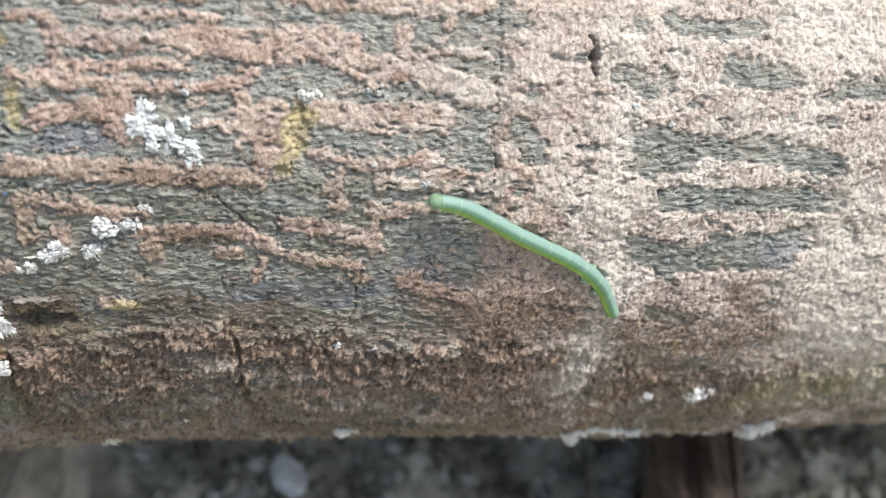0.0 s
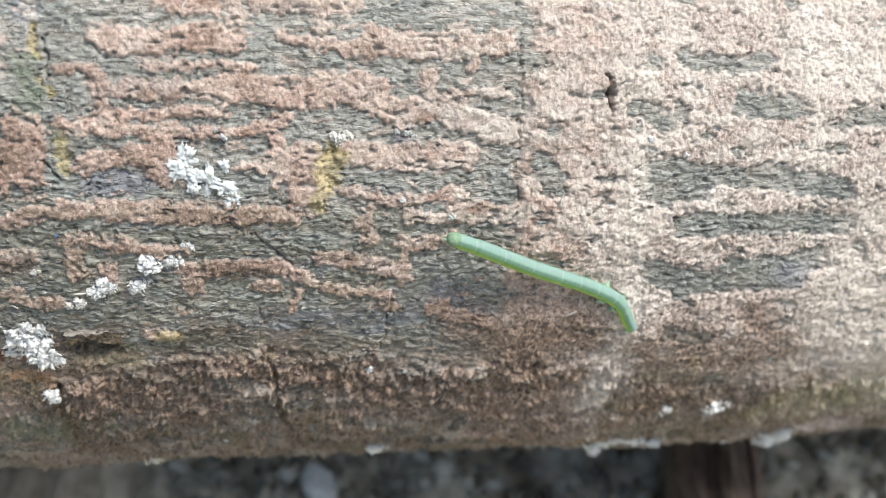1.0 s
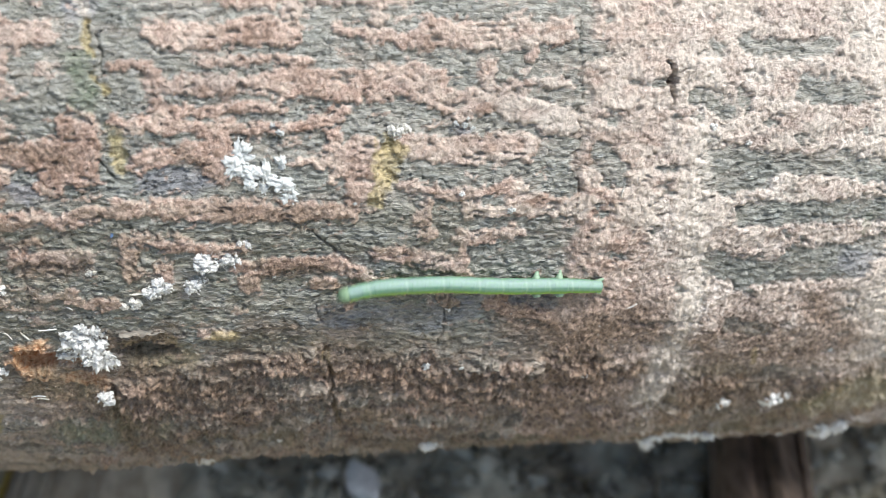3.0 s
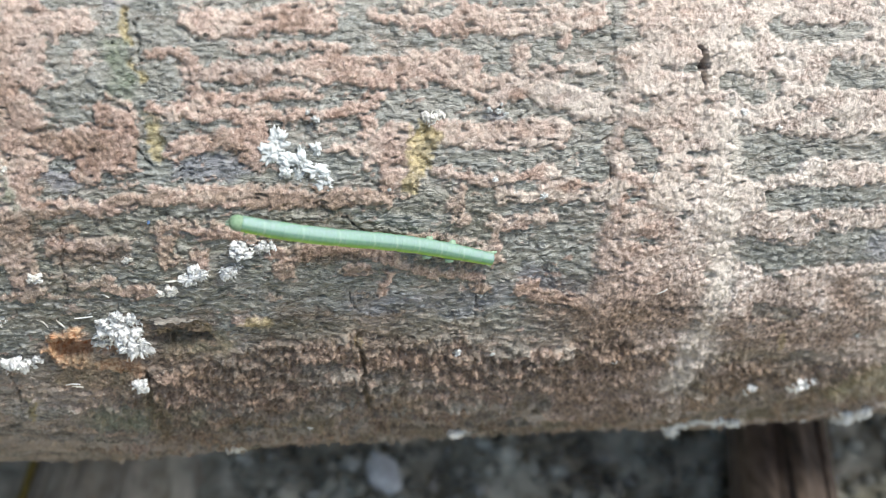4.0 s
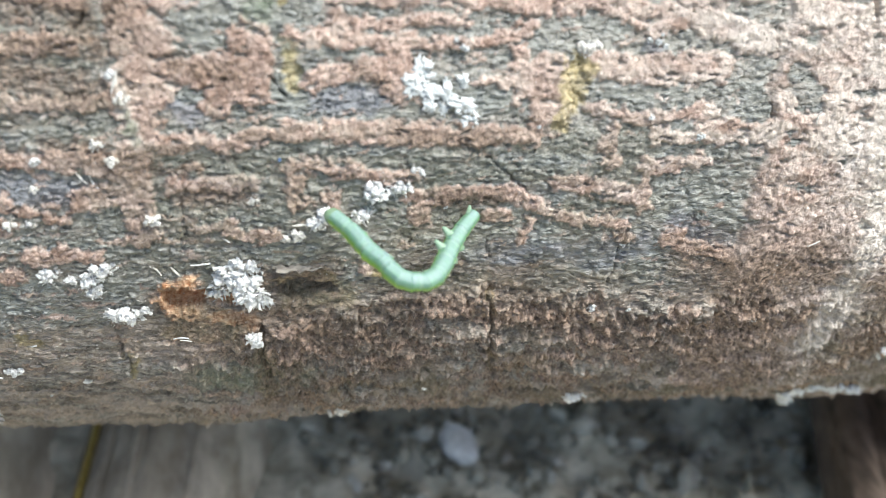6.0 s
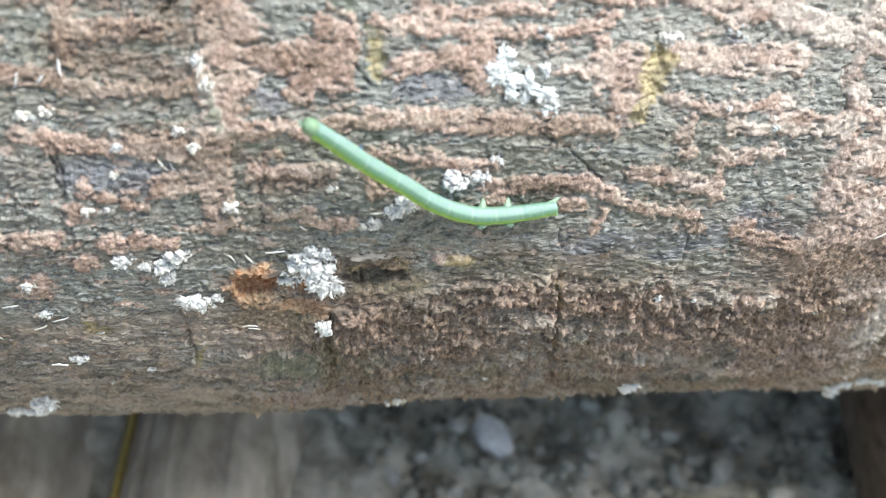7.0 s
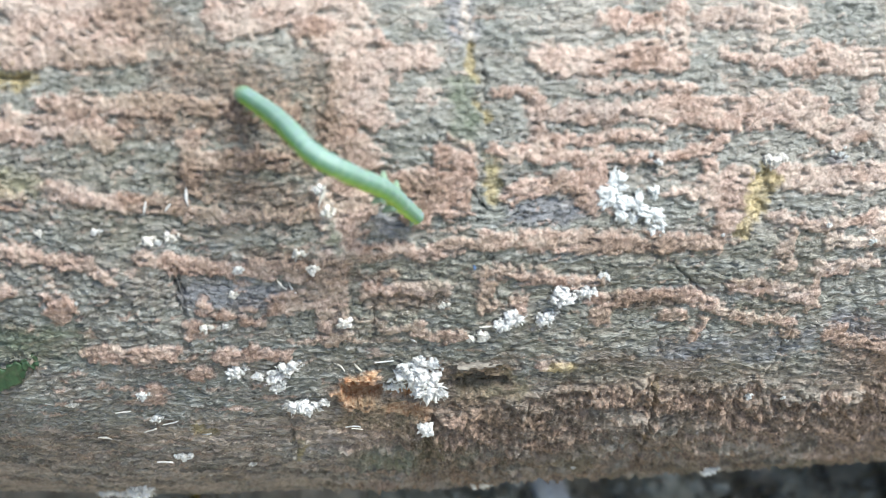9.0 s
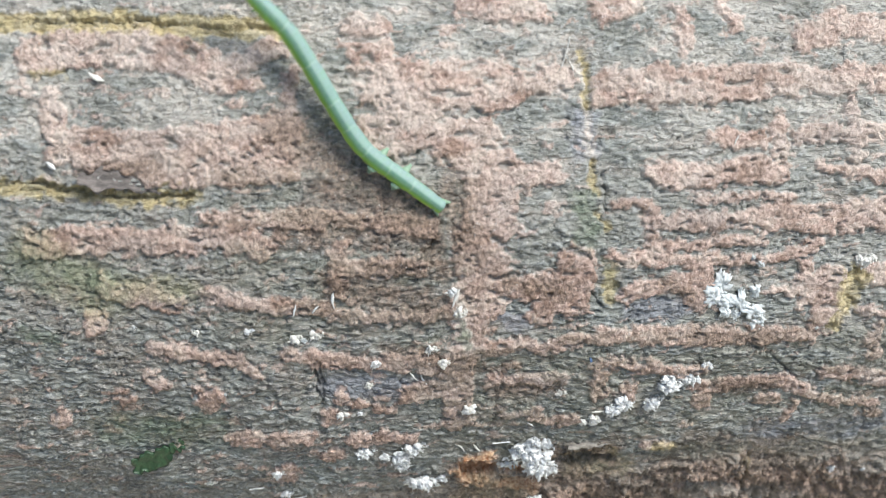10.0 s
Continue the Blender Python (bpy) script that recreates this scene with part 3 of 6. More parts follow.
umber(1.92, (-65.6, 15.7), (-61.2, 15.7))
umber(2.00, (-62.7, 7.6), (-55.5, 6.3))
umber(7.19, (14.6, -7.3), (24.7, -8.7))
umber(5.67, (14.7, -15.0), (21.2, -16.6), (28.7, -16.1))
umber(3.64, (23.6, -2.9), (29.2, -8.0))
umber(5.04, (-1.7, -3.6), (6.2, -5.3))
umber(6.51, (-1.0, -11.9), (4.3, -14.2))
bare(2.64, (26.5, -15.9), (29.4, -16.2))
bluish(2.64, (26.5, -15.9), (29.4, -16.2))
bare(2.58, (14.5, 1.3), (26.7, 2.0))
pale(5.60, (31.5, -0.9), (39.9, -8.6), (47.5, -18.0))
pale(3.62, (9.8, -10.6), (8.7, -15.6))
pale(2.68, (7.5, 12.9), (8.3, 3.0))
ochre(0.74, (18.4, -8.8), (19.4, -10.7))
umber(1.94, (-60.7, 18.3), (-60.4, 16.1))
ridge(2.82, (-47.3, 16.1), (-47.4, 12.5))
ridge(1.58, (-35.6, 16.2), (-35.8, 12.0))
ridge(1.23, (-50.1, 14.3), (-50.5, 10.6))
ridge(1.16, (-44.1, 6.5), (-43.9, 2.7))
ridge(1.49, (-53.5, 4.2), (-48.7, 4.7))
ridge(1.36, (-17.9, 8.9), (-17.4, 6.5))
ridge(1.20, (-12.2, 5.9), (-9.2, 6.4))
olive(1.86, (-54.1, -12.2), (-48.7, -13.1))
ochre(1.08, (-45.2, -5.7), (-42.2, -5.4), (-41.2, -4.4))
umber(1.97, (-44.6, -6.7), (-42.2, -6.1))
olive(1.58, (-46.4, -15.1), (-45.1, -23.8))
umber(1.54, (-35.9, 8.9), (-27.5, 8.3))
umber(1.15, (-39.3, 14.2), (-36.5, 12.9))
umber(1.96, (-32.6, 2.6), (-26.7, 3.0))
pale(4.85, (32.8, 8.4), (39.4, 8.4))
pale(4.27, (31.3, 4.0), (41.3, 2.4))
pale(3.46, (26.6, 24.5), (36.6, 23.8))
bluish(2.99, (25.6, 2.4), (28.3, 2.0))
ridge(1.07, (-8.8, -2.0), (-2.4, -3.3))
umber(1.62, (-9.7, -3.0), (0.7, -4.5))
olive(2.64, (-53.1, -9.9), (-49.0, -11.3))
green(2.33, (-46.3, -14.3), (-46.4, -21.7))
crack(0.40, (-60.2, 18.1), (-60.4, 16.8))
umber(3.30, (-34.4, -8.2), (-26.7, -9.4))
green(1.30, (26.3, 6.3), (26.7, 6.9))

right = step(-4.6, -3.2, WS + 0.6 * layered(S2 / 5, W2 / 5, 31))
low_line = np.interp(S2, [-95, -60, -46, -39, -32, -25, -19, -7, -3, 2, 8, 20], [-19, -14, -10, -8.9, -6.6, -6.4, -7.7, -9, -7.4, -7.4, -9, -14])
low = step(-1.6, 1.6, low_line - WW + 1.5 * layered(S2 / 4, W2 / 2.2, 37, 4)) * (W2 > -56)
patchy = layered(WS / 3.2, WW / 1.5, 41)
far = step(48, 54, np.abs(W2 - 0.0))
grainy = low * (0.12 + 0.88 * step(-60, -46, S2 + 4 * layered(S2 / 6, W2 / 4, 39)))
cork = np.maximum(FIELD["ridge"], np.maximum(right * step(-0.80, -0.40, patchy), grainy * step(0.02, 0.20, layered(WS / 4.5, WW / 2.2, 42, 4, 0.6))))
cork = np.maximum(cork, far * step(0.0, 0.3, patchy))
cork = cork * (1 - FIELD["bare"])
# stray scraps of cork between the ridges, and worn gaps in them
cork = np.maximum(cork, 0.8 * step(0.50, 0.74, layered(WS / 3.0, WW / 0.8, 43) + 0.10 * step(-42, -52, S2)) * (1 - FIELD["bare"]))
cork = cork * (1 - 0.6 * step(0.66, 0.88, layered(S2 / 1.5, W2 / 0.8, 45)))
gran = (0.65 + 0.5 * lattice(S2 / 3.5, W2 / 2.5, 50)) * layered(WS / 0.46, WW / 0.78, 51, 3, 0.6) + 0.6 * layered(S2 / 1.5, W2 / 1.1, 53, 2)
wavy = W2 + 1.0 * lattice(S2 / 2.0, W2 / 1.6, 56) + 0.50 * lattice(S2 / 0.62, W2 / 0.60, 57) + 0.2 * lattice(S2 / 0.3, W2 / 0.3, 59)
row = np.mod(wavy / 1.2, 1.0)
scale = (row - 1.0 * step(0.80, 1.0, row)) * (0.55 + 0.6 * step(-0.4, 0.3, lattice(S2 / 0.8, W2 / 0.7, 58)))
tint = np.clip(0.5 + 0.36 * lattice(S2 / 1.4, np.floor(wavy / 1.2) * 7.31, 60) + 0.28 * layered(S2 / 5.0, W2 / 2.2, 66, 3), 0, 1)
knob = 1 - 2 * np.abs(lattice(WS / 0.55, WW / 1.3, 55))
wave = W2 + 0.62 * lattice(S2 / 2.6, W2 / 1.0, 61) + 0.36 * lattice(S2 / 1.0, W2 / 0.5, 62)
saw = np.mod(wave / 0.60, 1.0)
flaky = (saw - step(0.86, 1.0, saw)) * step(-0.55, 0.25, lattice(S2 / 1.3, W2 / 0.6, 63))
fiss = 1 - np.abs(layered(S2 / 1.3, W2 / 0.36, 71, 2))
slit = np.exp(-(layered(S2 / 1.5, W2 / 0.42, 73, 2) / 0.10) ** 2) * step(-0.2, 0.3, lattice(S2 / 2.4, W2 / 1.3, 74))
cell = layered(S2 / 0.42, W2 / 0.30, 75, 2)
lump = layered(S2 / 16, W2 / 11, 81)
fibre = layered(WS / 0.30, WW / 0.85, 57, 3, 0.6)
HEIGHT = 0.45 * lump + cork * (0.34 + 0.10 * gran + 0.04 * knob + 0.13 * fibre + (0.20 - 0.12 * right) * scale) + (1 - cork) * (0.37 * flaky + 0.10 * fiss + 0.08 * cell - 0.27 * slit) - 0.80 * cork * (1 - cork)
HEIGHT = HEIGHT - 0.6 * FIELD["crack"] - 0.2 * FIELD["ochre"] * (1 - cork)
HEIGHT = HEIGHT + right * cork * (0.13 * layered(S2 / 0.50, W2 / 0.95, 91, 3, 0.7) + 0.14 * layered(S2 / 2.2, W2 / 1.6, 89, 2) - 0.07 * gran + 0.05 * cell)
strip = np.mod((W2 + 0.9 * lattice(S2 / 4.5, W2 / 2.0, 64) + 0.4 * lattice(S2 / 1.4, W2 / 0.8, 65)) / 1.25, 1.0)
HEIGHT = HEIGHT + low * (1 - far) * (1 - cork) * 0.40 * (strip - step(0.85, 1.0, strip))
HEIGHT = HEIGHT + grainy * (1 - far) * (0.30 * scale + 0.40 * layered(S2 / 3.0, W2 / 2.0, 93, 2) + 0.46 * layered(S2 / 1.7, W2 / 1.6, 92) + 0.36 * layered(S2 / 0.50, W2 / 1.4, 86, 2) + 0.16 * (1 - 2 * np.abs(lattice(S2 / 1.2, W2 / 0.9, 94))) + 0.10 * cell)


def pit(s, w, ls, lw, depth, ragged=0.35):
    """A ragged hole with a steep rim."""
    d = np.hypot((WS - s) / ls, (WW - w) / lw) + ragged * layered(S2 / 1.6, W2 / 1.2, 95, 3) * 0.5
    m = 1 - step(0.72, 1.0, d)
    return m * depth, m


raw = np.zeros_like(S2)
brownish = np.maximum(low, 0.85 * step(-2.2, 1.2, low_line + 2.6 - WW + 1.8 * layered(S2 / 5, W2 / 2.5, 38, 4))) * (W2 > -56)
FIELD["umber"] = np.maximum(FIELD["umber"], 0.38 * (brownish - low).clip(0, 1))
crusty = right * (0.15 + 0.85 * step(-1, 7, S2 + 2.5 * layered(S2 / 5, W2 / 4, 33)))
FIELD["umber"] = np.maximum(FIELD["umber"], 0.35 * step(-42, -62, S2) * step(25, 13, W2) * step(-0.35, 0.45, layered(S2 / 6, W2 / 2.6, 98)))
FIELD["pale"] = np.maximum(FIELD["pale"], 0.22 * step(4, 14, W2) * step(-42, -22, S2) * step(-0.4, 0.4, layered(S2 / 5, W2 / 2.2, 96)))
# paler towards the top: light from above put into the colour
FIELD["pale"] = np.maximum(FIELD["pale"], 0.5 * step(16, 30, W2) * step(-0.4, 0.4, layered(S2 / 6, W2 / 2.5, 101)))
# low zone: dark olive-brown bark, and part of its underside shade painted as umber
FIELD["umber"] = np.maximum(FIELD["umber"], low * (0.30 * step(0.0, 0.4, layered(S2 / 7, W2 / 4, 97)) + 0.42 * step(-0.35, 0.35, layered(S2 / 8, W2 / 3, 88, 3)) * step(-50, -44, S2) * step(6, 1, S2)))
for args in ((-53.2, -7.9, 2.3, 1.8, 2.1, 0.25), (-48.8, -8.0, 2.4, 1.0, 1.0), (-42.8, -6.8, 3.0, 1.2, 2.4), (3.9, 20.6, 0.34, 1.7, 1.8)):
    d, m = pit(*args)
    HEIGHT = HEIGHT - d
    if args[0] < -44:
        raw = np.maximum(raw, m)
d = np.hypot((WS + 53.1) / 2.2, (WW + 8.0) / 1.9) + 0.17 * layered(S2 / 1.6, W2 / 1.2, 95, 3) + 0.16 * layered(S2 / 0.5, W2 / 0.45, 99, 2)
lip = step(0.80, 0.94, d) * step(1.42, 1.12, d) * step(-51.0, -52.6, S2)
HEIGHT = HEIGHT + 0.4 * lip
raw = np.maximum(raw, (0.35 + 0.4 * step(-9.6, -8.4, W2)) * lip)
raw = np.maximum(raw, 0.33 * pit(-48.6, -10.2, 3.2, 1.1, 0.0)[1])
# broad darker patches on the front of the log, thin green and umber
dark_patch = step(-64, -54, S2) * step(-6, -16, S2) * step(-9, -4, W2) * step(12, 7, W2) * step(-0.45, 0.25, layered(S2 / 7, W2 / 2.4, 103, 3))
# one more on brown bark, with caterpillar shade painted into it
dark_patch = np.maximum(dark_patch, step(-82, -74, S2) * step(-54, -60, S2) * step(6, 10, W2) * step(27, 22, W2) * step(-0.40, 0.25, layered(S2 / 6, W2 / 2.4, 107, 3)))
FIELD["green"] = np.maximum(FIELD["green"], 0.40 * dark_patch)
FIELD["umber"] = np.maximum(FIELD["umber"], 0.30 * dark_patch)
FIELD["pale"] = np.maximum(FIELD["pale"], 0.75 * cork * step(-20, -8, S2) * step(2, 9, W2) * step(-0.4, 0.3, layered(S2 / 4, W2 / 2, 105)))
HEIGHT = HEIGHT * (1 - 0.6 * step(0.5, 1.0, far))
# the log is flatter underneath
ROUND = np.where(W2 > math.pi * R, W2 - 2 * math.pi * R, W2)
HEIGHT = HEIGHT - 2.4 * step(-22, -42, ROUND) * step(-130, -80, ROUND) * (0.2 + 0.8 * step(-58, -28, S2)) * (1 - 0.40 * step(-2, 25, S2))


def height_at(s, w):
    i = min(max(int(np.searchsorted(GS, s)), 0), len(GS) - 1)
    j = min(max(int(np.searchsorted(GW, w)), 0), len(GW) - 1)
    return float(HEIGHT[i, j])


def bend(s):
    """How far the log's axis has bowed at s, dying out towards its ends."""
    far_out = np.maximum(np.abs(s) - 100, 0)
    return np.minimum(np.abs(s), 100) ** 2 / 2500 + 3.2 * (1 - np.exp(-far_out / 40))


def on_log(s, w, h=0.0):
    """The place, in millimetres, at s along the log, w round it and h above its mean skin."""
    a, k = w / R, float(bend(s))
    return Vector((s + BOW[0] * k, BOW[1] * k - (R + h) * math.cos(a), AXIS + BOW[2] * k + (R + h) * math.sin(a)))


def frame_on_log(s, w, h=0.0, spin=0.0):
    a = w / R
    z = Vector((0, -math.cos(a), math.sin(a)))
    y = Vector((0, math.sin(a), math.cos(a)))
    m = Matrix((Vector((1, 0, 0)), y, z)).transposed().to_4x4()
    return Matrix.Translation(on_log(s, w, h) * 0.001) @ m @ pose(0, 0, 0, 0, 0, spin)


def mesh_from(name, verts, faces, material, smooth=True):
    me = bpy.data.meshes.new(name)
    me.from_pydata([tuple(v) for v in verts], [], [tuple(f) for f in faces])
    me.materials.append(material)
    me.polygons.foreach_set("use_smooth", np.full(len(me.polygons), smooth))
    me.update()
    return me


def part(name, data, parent, label=""):
    ob = new(name, data)
    ob.parent = parent
    return tagged(ob, label)


def build_log():
    ns, nw = S2.shape
    k = bend(S2)
    a = W2 / R
    rad = R + HEIGHT
    co = np.stack([S2 + BOW[0] * k, BOW[1] * k - rad * np.cos(a), AXIS + BOW[2] * k + rad * np.sin(a)], -1).reshape(-1, 3) * 0.001
    idx = np.arange(ns * nw).reshape(ns, nw)
    nxt = np.roll(idx, -1, axis=1)
    quads = np.stack([idx[:-1], idx[1:], nxt[1:], nxt[:-1]], -1).reshape(-1, 4)
    me = bpy.data.meshes.new("bark")
    me.vertices.add(len(co))
    me.vertices.foreach_set("co", co.astype(np.float32).ravel())
    me.loops.add(quads.size)
    me.loops.foreach_set("vertex_index", quads.astype(np.int32).ravel())
    me.polygons.add(len(quads))
    me.polygons.foreach_set("loop_start", np.arange(0, quads.size, 4, dtype=np.int32))
    me.polygons.foreach_set("use_smooth", np.ones(len(quads), dtype=bool))
    me.update(calc_edges=True)
    one = np.ones_like(S2)
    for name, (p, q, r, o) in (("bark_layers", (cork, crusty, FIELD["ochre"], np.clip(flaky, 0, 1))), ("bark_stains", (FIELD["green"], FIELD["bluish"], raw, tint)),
                               ("bark_wear_shading", (brownish, FIELD["pale"], FIELD["umber"], one))):
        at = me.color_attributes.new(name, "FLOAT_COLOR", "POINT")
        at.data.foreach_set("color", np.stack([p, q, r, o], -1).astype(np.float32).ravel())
    me.materials.append(BARK)
    log = tagged(new("log"), "weathered log with pinkish cork ridges over grey bark, lying on branches", "log")
    bark = part("bark", me, log)
    for x, sign in ((GS[0], 1), (GS[-1], -1)):
        ring = [on_log(x, w, -0.1) * 0.001 for w in np.linspace(0, 2 * math.pi * R, 65)[:-1]]
        mid = sum(ring, Vector()) / 64 + Vector((sign * 0.0005, 0, 0))
        faces = [(i, (i + 1) % 64, 64)[::-sign] for i in range(64)]
        part("cut_end", mesh_from("cut_end", [v + Vector((sign * 0.0003, 0, 0)) for v in ring] + [mid], faces, WOOD), log, "pale sawn end of the log")
    return log


build_log()


# ---- small things on the bark ----
def lump_mesh(pieces, fibres, seed):
    """Rough little lumps (centre, radii) and curved tapering threads (root, way, length, thickness), in millimetres."""
    r = random.Random(seed)
    verts, faces = [], []
    for c, rad in pieces:
        bm = bmesh.new()
        bmesh.ops.create_icosphere(bm, subdivisions=3 if max(rad) > 0.22 else 2 if max(rad) > 0.10 else 1, radius=1.0)
        turn = Euler((r.uniform(0, 6), r.uniform(0, 6), r.uniform(0, 6))).to_matrix()
        off = Vector((r.uniform(0, 50), r.uniform(0, 50), r.uniform(0, 50)))
        base = len(verts)
        for v in bm.verts:
            p = v.co * (1 + 0.55 * noise.noise(v.co * 1.7 + off) + 0.60 * noise.noise(v.co * 4.0 + off) + 0.5 * noise.noise(v.co * 8.0 + off))
            p = turn @ Vector((p.x * rad[0], p.y * rad[1], p.z * rad[2]))
            verts.append((Vector(c) + p) * 0.001)
        faces += [tuple(base + v.index for v in f.verts) for f in bm.faces]
        bm.free()
    for root, way, length, thick in fibres:
        p, d = Vector(root), Vector(way).normalized()
        bend = Vector((r.uniform(-1, 1), r.uniform(-1, 1), r.uniform(-0.6, 0.6))) * 0.35
        base, n = len(verts), 5
        for k in range(n):
            side = d.orthogonal().normalized()
            up = d.cross(side)
            w = thick * (1 - (0.6 if thick > 0.05 else 0.8) * (k / (n - 1)) ** 2) * (1 + (0.3 * r.uniform(-1, 1) if thick > 0.05 else 0))
            for q in range(4):
                a = q * math.pi / 2
                verts.append((p + (side * math.cos(a) + up * math.sin(a)) * w) * 0.001)
            p = p + d * (length / (n - 1))
            d = (d + bend).normalized()
        for k in range(n - 1):
            for q in range(4):
                a, b_ = base + 4 * k + q, base + 4 * k + (q + 1) % 4
                faces.append((a, b_, b_ + 4, a + 4))
        faces.append((base + 3, base + 2, base + 1, base))
        faces.append(tuple(base + 4 * (n - 1) + q for q in range(4)))
    return verts, faces


def tuft(s, w, lobes, label, seed, name="wool_tuft", material=None, hair=26, chunky=1.0, category="wool tuft"):
    """A tuft of white wool: lobes of (along, round, size) about its middle."""
    r = random.Random(seed)
    pieces, fibres = [], []
    h0 = height_at(s, w)
    for ds, dw, size in lobes:
        grow = 1.0 if material is LICHEN else 1.22
        ds, dw, size = 1.08 * ds, 1.08 * dw, grow * size
        hl = height_at(s + ds, w + dw) - h0
        for _ in range(17):
            a, d = r.uniform(0, 6.28), r.uniform(0, 0.40) * size
            q = r.uniform(0.09, 0.20) * size
            pieces.append(((ds + d * math.cos(a), dw + d * math.sin(a), hl + r.uniform(0.02, 0.20) * size), (q * 1.4, q, q * 0.8)))
        for _ in range(int(6 * chunky) + 6):
            a, d = r.uniform(0, 6.28), 0.42 * size * math.sqrt(r.uniform(0, 1))
            root = (ds + d * math.cos(a), dw + d * math.sin(a), hl + r.uniform(0.0, 0.30) * size * (1.1 - d / size))
            way = (math.cos(a) + r.uniform(-0.8, 0.8), math.sin(a) + r.uniform(-0.8, 0.8) - 0.3, r.uniform(0.0, 0.8))
            fibres.append((root, way, r.uniform(0.12, 0.34) * size, r.uniform(0.035, 0.085) * min(size, 1.8)))
        for _ in range(hair):
            a, d = r.uniform(0, 6.28), r.uniform(0.2, 0.5) * size
            root = (ds + d * math.cos(a), dw + d * math.sin(a), hl + r.uniform(0.0, 0.30) * size)
            way = (math.cos(a) + r.uniform(-0.7, 0.7), math.sin(a) + r.uniform(-0.7, 0.7), r.uniform(-0.1, 0.7))
            fibres.append((root, way, r.uniform(0.08, 0.26) * size, r.uniform(0.012, 0.026)))
    v, f = lump_mesh(pieces, fibres, seed)
    ob = new(name, mesh_from(name, v, f, material or WOOL))
    ob.matrix_basis = frame_on_log(s, w, h0)
    return tagged(ob, label, category, "white tufts on the bark")


def leafy_lichen(s, w, lobes, label, seed):
    """A lichen of flat leafy lobes with scalloped edges: along, round, length, breadth, turn."""
    clump = tagged(new("lichen_clump"), label, "lichen", "white tufts on the bark")
    h0, rings, spokes = height_at(s, w), 7, 48
    clump.matrix_basis = frame_on_log(s, w, h0)
    for n, (ds, dw, long, broad, spin) in enumerate(lobes):
        verts, faces = [], []
        hl = height_at(s + ds, w + dw) - h0
        off = Vector((seed + 3.1 * n, 1.7 * n, 0))
        ca, sa = math.cos(radians(spin)), math.sin(radians(spin))
        for side in (1, -1):
            verts.append(Vector((ds, dw, hl + (0.30 if side > 0 else -0.05))) * 0.001)
            for k in range(1, rings + 1):
                rho = k / rings
                for q in range(spokes):
                    a = 2 * math.pi * q / spokes
                    edge = 1 + 0.50 * noise.noise(Vector((math.cos(a) * 1.5, math.sin(a) * 1.5, 0)) + off) + (0.36 * noise.noise(Vector((math.cos(a) * 4, math.sin(a) * 4, 2)) + off) + 0.28 * noise.noise(Vector((math.cos(a) * 9, math.sin(a) * 9, 4)) + off)) * rho
                    x, y = 0.5 * long * rho * edge * math.cos(a), 0.5 * broad * rho * edge * math.sin(a)
                    px, py = ds + x * ca - y * sa, dw + x * sa + y * ca
                    z = 0.16 + 0.12 * (1 - rho * rho) + 0.26 * noise.noise(Vector((px * 1.6, py * 1.6, 5)) + off) + 0.22 * noise.noise(Vector((px * 4, py * 4, 9)) + off) + 0.08 * noise.noise(Vector((px * 9, py * 9, 9)) + off)
                    verts.append(Vector((px, py, hl + z - (0.0 if side > 0 else 0.10 + 0.3 * (1 - rho)) - (0.05 if k == rings and side > 0 else 0))) * 0.001)
            first = 0 if side > 0 else 1 + rings * spokes
            for q in range(spokes):
                tri = (first, first + 1 + q, first + 1 + (q + 1) % spokes)
                faces.append(tri[::side])
                for k in range(rings - 1):
                    a, b_ = first + 1 + k * spokes + q, first + 1 + k * spokes + (q + 1) % spokes
                    faces.append((a, a + spokes, b_ + spokes, b_)[::side])
        low_rim, top_rim = 2 + (2 * rings - 1) * spokes, 1 + (rings - 1) * spokes
        for q in range(spokes):
            b_ = (q + 1) % spokes
            faces.append((top_rim + q, low_rim + q, low_rim + b_, top_rim + b_))
        part("lobe", mesh_from("lobe", verts, faces, LICHEN), clump)
    return clump


leafy_lichen(-32.0, 12.1, [(-1.8, 1.7, 2.2, 1.9, 70), (-2.4, 0.6, 2.0, 1.8, 10), (-0.9, 0.1, 2.0, 1.5, -20), (-1.1, -1.0, 1.2, 1.1, 60), (0.3, 0.2, 2.1, 0.8, 90), (0.1, -1.3, 1.2, 1.0, 80), (1.6, -0.8, 2.2, 1.2, -15), (2.1, -2.0, 1.9, 1.5, -25), (2.5, -1.6, 1.1, 1.2, 0), (1.5, 1.1, 1.2, 1.2, 40), (0.8, -0.4, 1.1, 0.9, 70)],
             "branching clump of chalk-white leafy lichen on grey bark", 1)
tuft(-30.5, 15.8, [(0, 0, 0.7), (-0.6, 0.5, 0.5)], "tiny white lichen crumb on a cork ridge", 2, "lichen_crumb", LICHEN, 3, 1.0, "lichen")
tuft(-36.5, 4.1, [(-0.5, 0.0, 1.8), (-0.9, -0.7, 1.1), (0.9, 0.1, 1.2), (1.6, 0.1, 1.3)], "ragged white wool tuft on grey bark", 3, hair=18)
tuft(-33.5, 5.6, [(0, 0, 0.8), (-0.5, 0.2, 0.5)], "small wisp of white wool", 4, hair=10)
tuft(-41.3, 1.3, [(0, 0, 1.8), (0.7, 0.4, 1.2), (-0.8, -0.3, 1.1)], "fluffy white wool tuft on grey bark", 5, hair=30)
tuft(-43.4, -0.3, [(0, 0, 1.0), (-0.9, -0.3, 0.7)], "thin greyish wool wisp on bark", 6, material=WOOL_DULL, hair=18)
